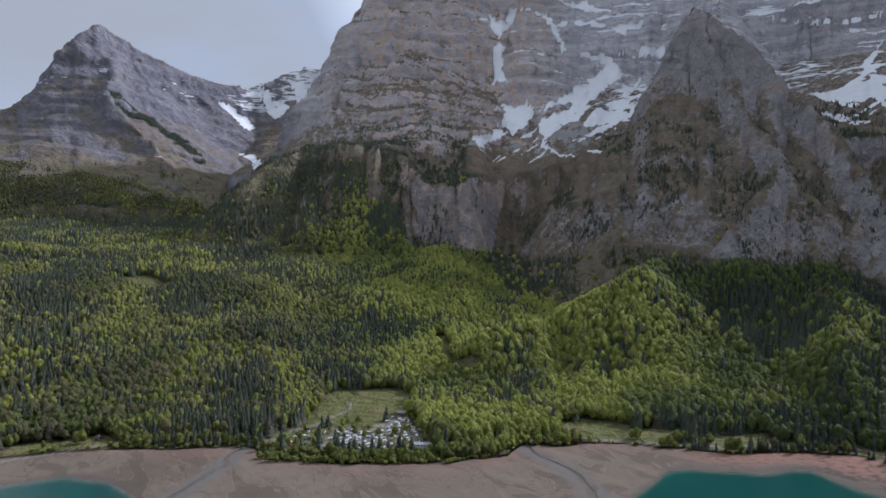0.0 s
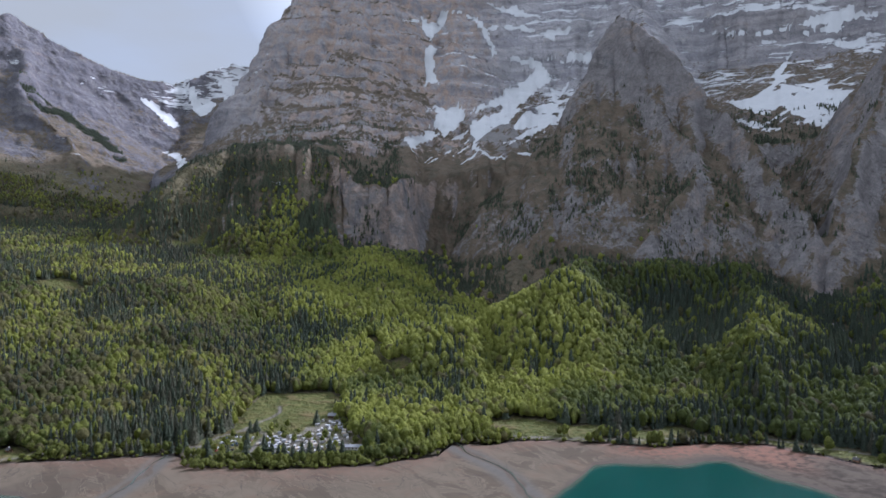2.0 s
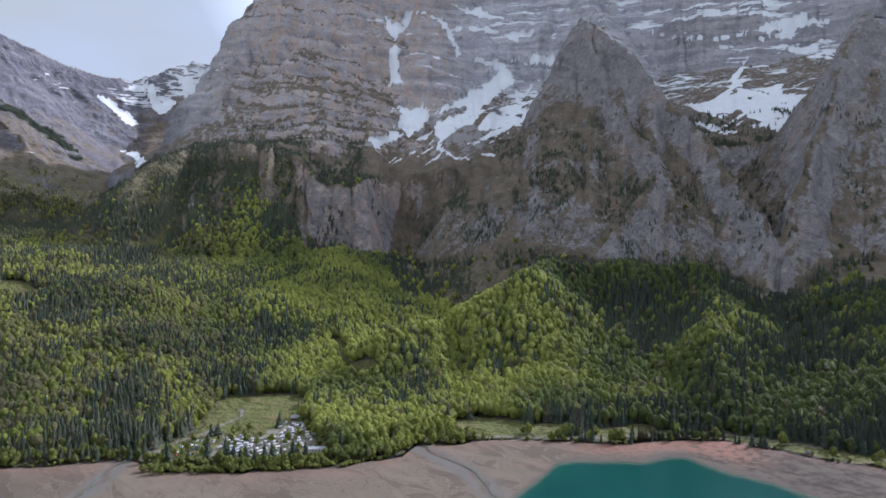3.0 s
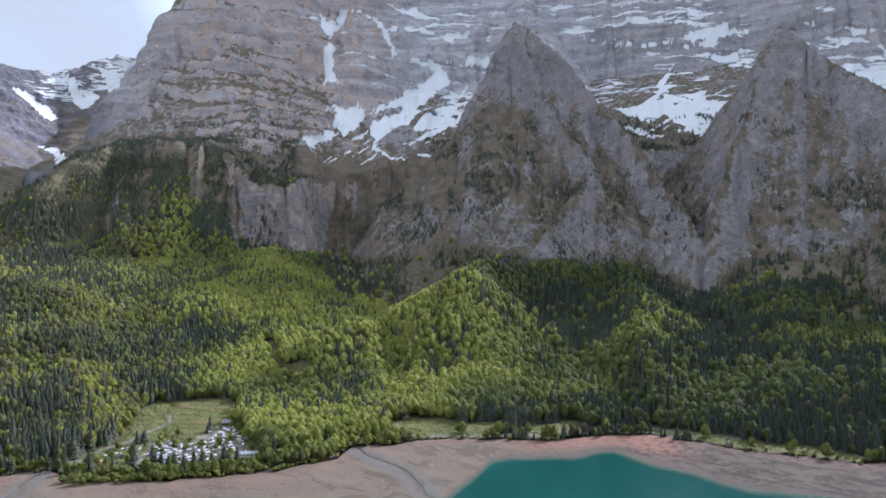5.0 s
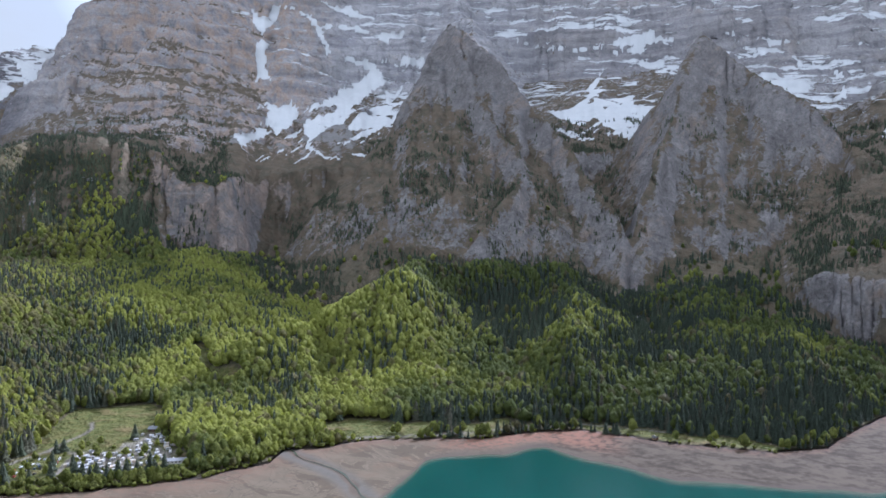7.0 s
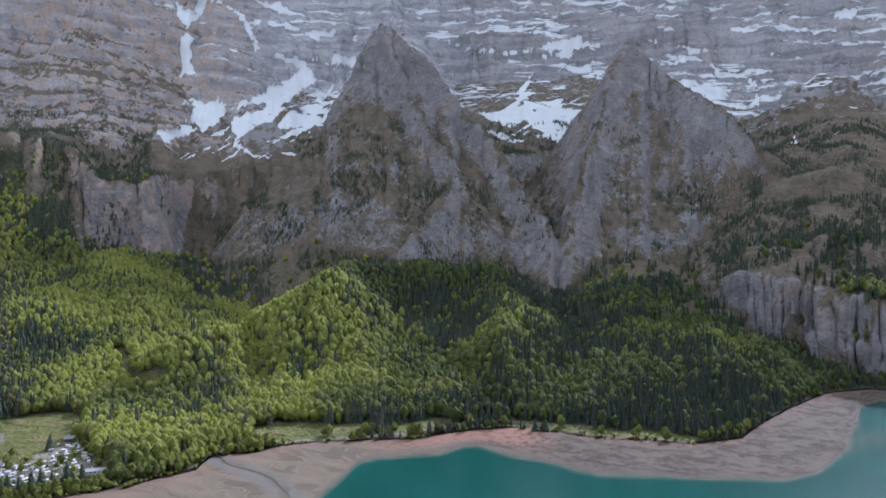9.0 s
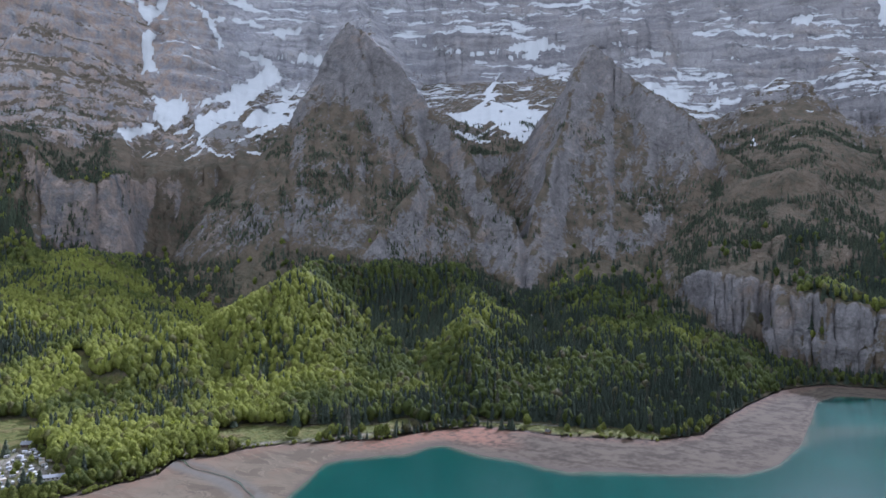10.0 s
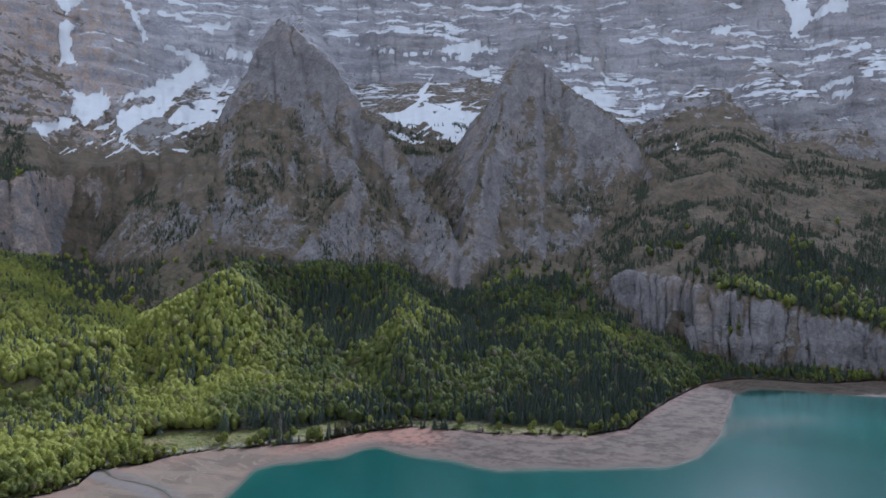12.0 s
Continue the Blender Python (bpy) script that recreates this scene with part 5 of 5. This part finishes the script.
def scatter(poly, gap, tries, seed, keep_off=()):
    """Places in an outline, no two nearer than gap, clear of the roads."""
    rng = np.random.RandomState(seed)
    xs, ys = [q[0] for q in poly], [q[1] for q in poly]
    got = []
    for _ in range(tries):
        x, y = rng.uniform(min(xs), max(xs)), rng.uniform(min(ys), max(ys))
        if not inside(np.array([x]), np.array([y]), poly)[0]:
            continue
        if min([math.hypot(x - a, y - b) for a, b in got] + [1e9]) < gap or min([math.hypot(x - a, y - b) - r for a, b, r in keep_off] + [1e9]) < 0:
            continue
        if min(float(to_line(np.array([x]), np.array([y]), [(*q, 0) for q in line])[0][0]) for line in ROADS) < 4.2:
            continue
        got.append((x, y))
    return got


# the campsite
put(house("low service building with a grey sheet roof beside the lake road", 17, 8, 2.8, 1.3, PLASTER, ROOF_GREY, 5, "service_building"), -20, 677, 82)
put(house("dark larch hut under a grey roof at the meadow's edge", 9, 7, 3.0, 2.2, DARK_WOOD, ROOF_GREY, 2, "hut"), -48, 806, 70)
put(house("brown wooden chalet with a pale roof by the wood", 10, 8.5, 4.6, 2.8, BROWN_WOOD, ROOF_RED, 3), -176, 752, 30)
put(house("small shed with a dark shingle roof on the shore", 5, 4, 2.4, 1.3, BROWN_WOOD, ROOF_DARK, 1, "shed"), 446, 592, 20)
put(house("small shed with a dark shingle roof on the shore", 5, 4, 2.4, 1.3, BROWN_WOOD, ROOF_DARK, 1, "shed"), -352, 700, 60)
CAMP = [(-114, 676), (-114, 735), (-98, 745), (-78, 728), (-62, 728), (-66, 790), (-52, 795), (-33, 775), (-24, 730), (-30, 690), (-51, 667), (-83, 664)]
protos = [caravan(k) for k in (0, 1, 2)]
camp_rng = random.Random(5)
for k, (x, y) in enumerate(scatter(CAMP, 8.0, 2600, 12, keep_off=[(-48, 806, 8), (-20, 677, 11)])):
    lean = camp_rng.choice((12, 12, 100, 78)) + camp_rng.uniform(-8, 8)
    if k < 3:
        put(protos[k], x, y, lean)
    else:
        copy_thing(protos[camp_rng.choice((0, 0, 1, 2))], pose(x, y, level(x, y), 0, 0, lean + camp_rng.choice((0, 180))))
cars = [car(p, n) for p, n in zip(CAR_PAINTS, ("white", "silver-grey", "black", "dark blue", "red"))]
for k, (x, y) in enumerate(scatter([(-168, 675), (-158, 712), (-145, 742), (-124, 735), (-124, 668), (-145, 674)], 4.6, 500, 4)[:34]):
    if k < len(cars):
        put(cars[k], x, y, camp_rng.uniform(70, 100))
    else:
        copy_thing(cars[camp_rng.choice((0, 0, 1, 1, 2, 3, 4))], pose(x, y, level(x, y), 0, 0, camp_rng.uniform(70, 100)))

# trees that stand alone, by the road, the camp and the shore
spruce_protos = [tree("spruce_tree", tree_meshes(500 + k, True), "dark slender spruce standing alone by the lake road", "tree", "spruces by the camp") for k in range(3)]
beech_protos = [tree("beech_tree", tree_meshes(520 + k), "young beech in fresh spring leaf near the shore", "tree", "beeches near the shore") for k in range(5)]
bush_protos = [tree("willow_bush", tree_meshes(540 + k), "low willow bush on the edge of the lake bed", "bush", "willow bushes") for k in range(3)]
tr = random.Random(9)
SPRUCES = [(-136, 657), (-160, 677), (-156, 664), (-128, 708), (-121, 664), (-124, 690), (-104, 662), (-95, 652), (-90, 660), (-84, 652), (-76, 653), (-67, 652), (-60, 651), (-52, 652), (-42, 664), (-38, 660),
           (-110, 700), (-132, 748), (-126, 752), (411, 630), (421, 624), (-64, 776), (-30, 662), (-100, 651)]
for k, (x, y) in enumerate(SPRUCES):
    set_tree(spruce_protos[k % 3], k < 3, x, y, tr.uniform(11, 19), tr.uniform(1.5, 2.1), tr.uniform(0, 360))
k = 0
for (x, y) in scatter([(-178, 655), (-170, 740), (-70, 790), (-25, 790), (-8, 700), (-2, 655), (-90, 640)], 9, 900, 31, keep_off=[(-48, 806, 9), (-20, 677, 12), (-176, 752, 10)])[:52]:
    set_tree(beech_protos[k % 5], k < 5, x, y, tr.uniform(5, 10), tr.uniform(0.75, 1.0), tr.uniform(0, 360))
    k += 1
for a in np.arange(-32, 50, 0.42):
    r = float(by_bearing(np.array([a]), GREEN_EDGE)[0]) + tr.uniform(6, 26)
    x, y = r * math.sin(radians(a)), r * math.cos(radians(a))
    if open_ground(np.array([x]), np.array([y]))[0] and tr.random() < 0.8:
        continue
    if 24 < a < 34 and tr.random() < 0.8:
        continue
    if min(float(to_line(np.array([x]), np.array([y]), [(*q, 0) for q in line])[0][0]) for line in ROADS) < 4:
        continue
    set_tree(beech_protos[k % 5], False, x, y, tr.uniform(8, 15), tr.uniform(0.7, 0.95), tr.uniform(0, 360))
    k += 1
for (x, y) in scatter([(-176, 640), (-150, 655), (-60, 646), (0, 652), (8, 640), (-10, 630), (-90, 625), (-150, 628)], 5.5, 1500, 57)[:80]:
    set_tree(beech_protos[k % 5], False, x, y, tr.uniform(4, 9), tr.uniform(0.9, 1.3), tr.uniform(0, 360))
    k += 1
k = 0
for a in np.arange(-31, 46, 0.36):
    r = float(by_bearing(np.array([a]), GREEN_EDGE)[0]) + tr.uniform(-3, 9)
    x, y = r * math.sin(radians(a)), r * math.cos(radians(a))
    if 14 < a < 45 and tr.random() < 0.7:
        continue
    if min(float(to_line(np.array([x]), np.array([y]), [(*q, 0) for q in line])[0][0]) for line in ROADS) < 4:
        continue
    set_tree(bush_protos[k % 3], k < 3, x, y, tr.uniform(2.5, 5.5), tr.uniform(1.0, 1.6), tr.uniform(0, 360))
    k += 1


def footbridge():
    """A plank bridge, 18 m long, on two beams."""
    root = new("footbridge")
    part("beam", box(bmesh.new(), (18, 0.3, 0.5), (0, -1.2, 0.9), 0.02), DARK_WOOD, root)
    part("beam", box(bmesh.new(), (18, 0.3, 0.5), (0, 1.2, 0.9), 0.02), DARK_WOOD, root)
    for k in range(36):
        part("plank", box(bmesh.new(), (0.46, 2.8, 0.08), (-8.75 + 0.5 * k, 0, 1.2)), PLASTER, root)
    for side in (-1.3, 1.3):
        for k in range(7):
            part("post", box(bmesh.new(), (0.12, 0.12, 1.1), (-8.7 + 2.9 * k, side, 1.75)), BROWN_WOOD, root)
        part("handrail", box(bmesh.new(), (18, 0.1, 0.12), (0, side, 2.3), 0.02), BROWN_WOOD, root)
    for x in (-8.7, 8.7):
        part("abutment", box(bmesh.new(), (1.2, 3.2, 1.6), (x, 0, 0.1), 0.05), PLASTER, root, "rough concrete abutment")
    return tagged(root, "pale plank footbridge with wooden rails over the stream", "bridge")


put(footbridge(), 78, 705, 6)


def stream(line, width, label):
    """A shallow brook over the lake bed: a ribbon of water along the line."""
    pts = []
    for (x0, y0), (x1, y1) in zip(line[:-1], line[1:]):
        n = max(2, int(math.hypot(x1 - x0, y1 - y0) / 5))
        pts += [(x0 + (x1 - x0) * k / n, y0 + (y1 - y0) * k / n) for k in range(n)]
    V, F = [], []
    for k, (x, y) in enumerate(pts):
        wob = 2.2 * math.sin(k * 0.31) + 1.0 * math.sin(k * 0.83 + 1)
        wide = width * (0.8 + 0.3 * math.sin(k * 0.37) + 0.15 * math.sin(k * 0.9))
        z = level(x, y) + 0.02
        V += [(x + wob - wide / 2, y, z), (x + wob + wide / 2, y, z)]
        if k:
            F.append((2 * k - 2, 2 * k - 1, 2 * k + 1, 2 * k))
    me = mesh_of("stream", np.array(V), np.array(F), {"depth": np.full(len(V), 0.25)}, sharp=False)
    me.materials.append(WATER)
    return tagged(new("stream", me), label, "stream", kind="structure")


stream([(74, 720), (88, 668), (96, 650), (115, 619), (121, 585), (126, 550), (140, 505)], 2.2, "shallow brook winding over the drained lake bed")
stream([(-199, 715), (-201, 660), (-205, 610), (-216, 551), (-226, 480)], 1.8, "shallow brook winding over the drained lake bed")


def snow_mound(x, y, wide, seed):
    rng = np.random.RandomState(seed)
    bm = bmesh.new()
    bmesh.ops.create_icosphere(bm, subdivisions=3, radius=1.0)
    for v in bm.verts:
        n = 1 + 0.22 * math.sin(3 * v.co.x + seed) + 0.18 * math.sin(4 * v.co.y + 2 * seed) + 0.08 * rng.rand()
        v.co = (v.co.x * wide * n, v.co.y * wide * 0.7 * n, v.co.z * wide * 0.28 * n)
    root = new("avalanche_snow")
    part("snow_heap", bm, SNOW, root, "", True)
    root.matrix_basis = pose(x, y, level(x, y))
    return tagged(root, "dirty heap of avalanche snow at the foot of the cliff", "snow heap", "avalanche snow")


SNOW = plain_material("old_snow", (0.7, 0.71, 0.72), 0.8, 0.0, 0.3, 0.3)
snow_mound(1046, 541, 11, 3)
snow_mound(706, 1016, 9, 5)
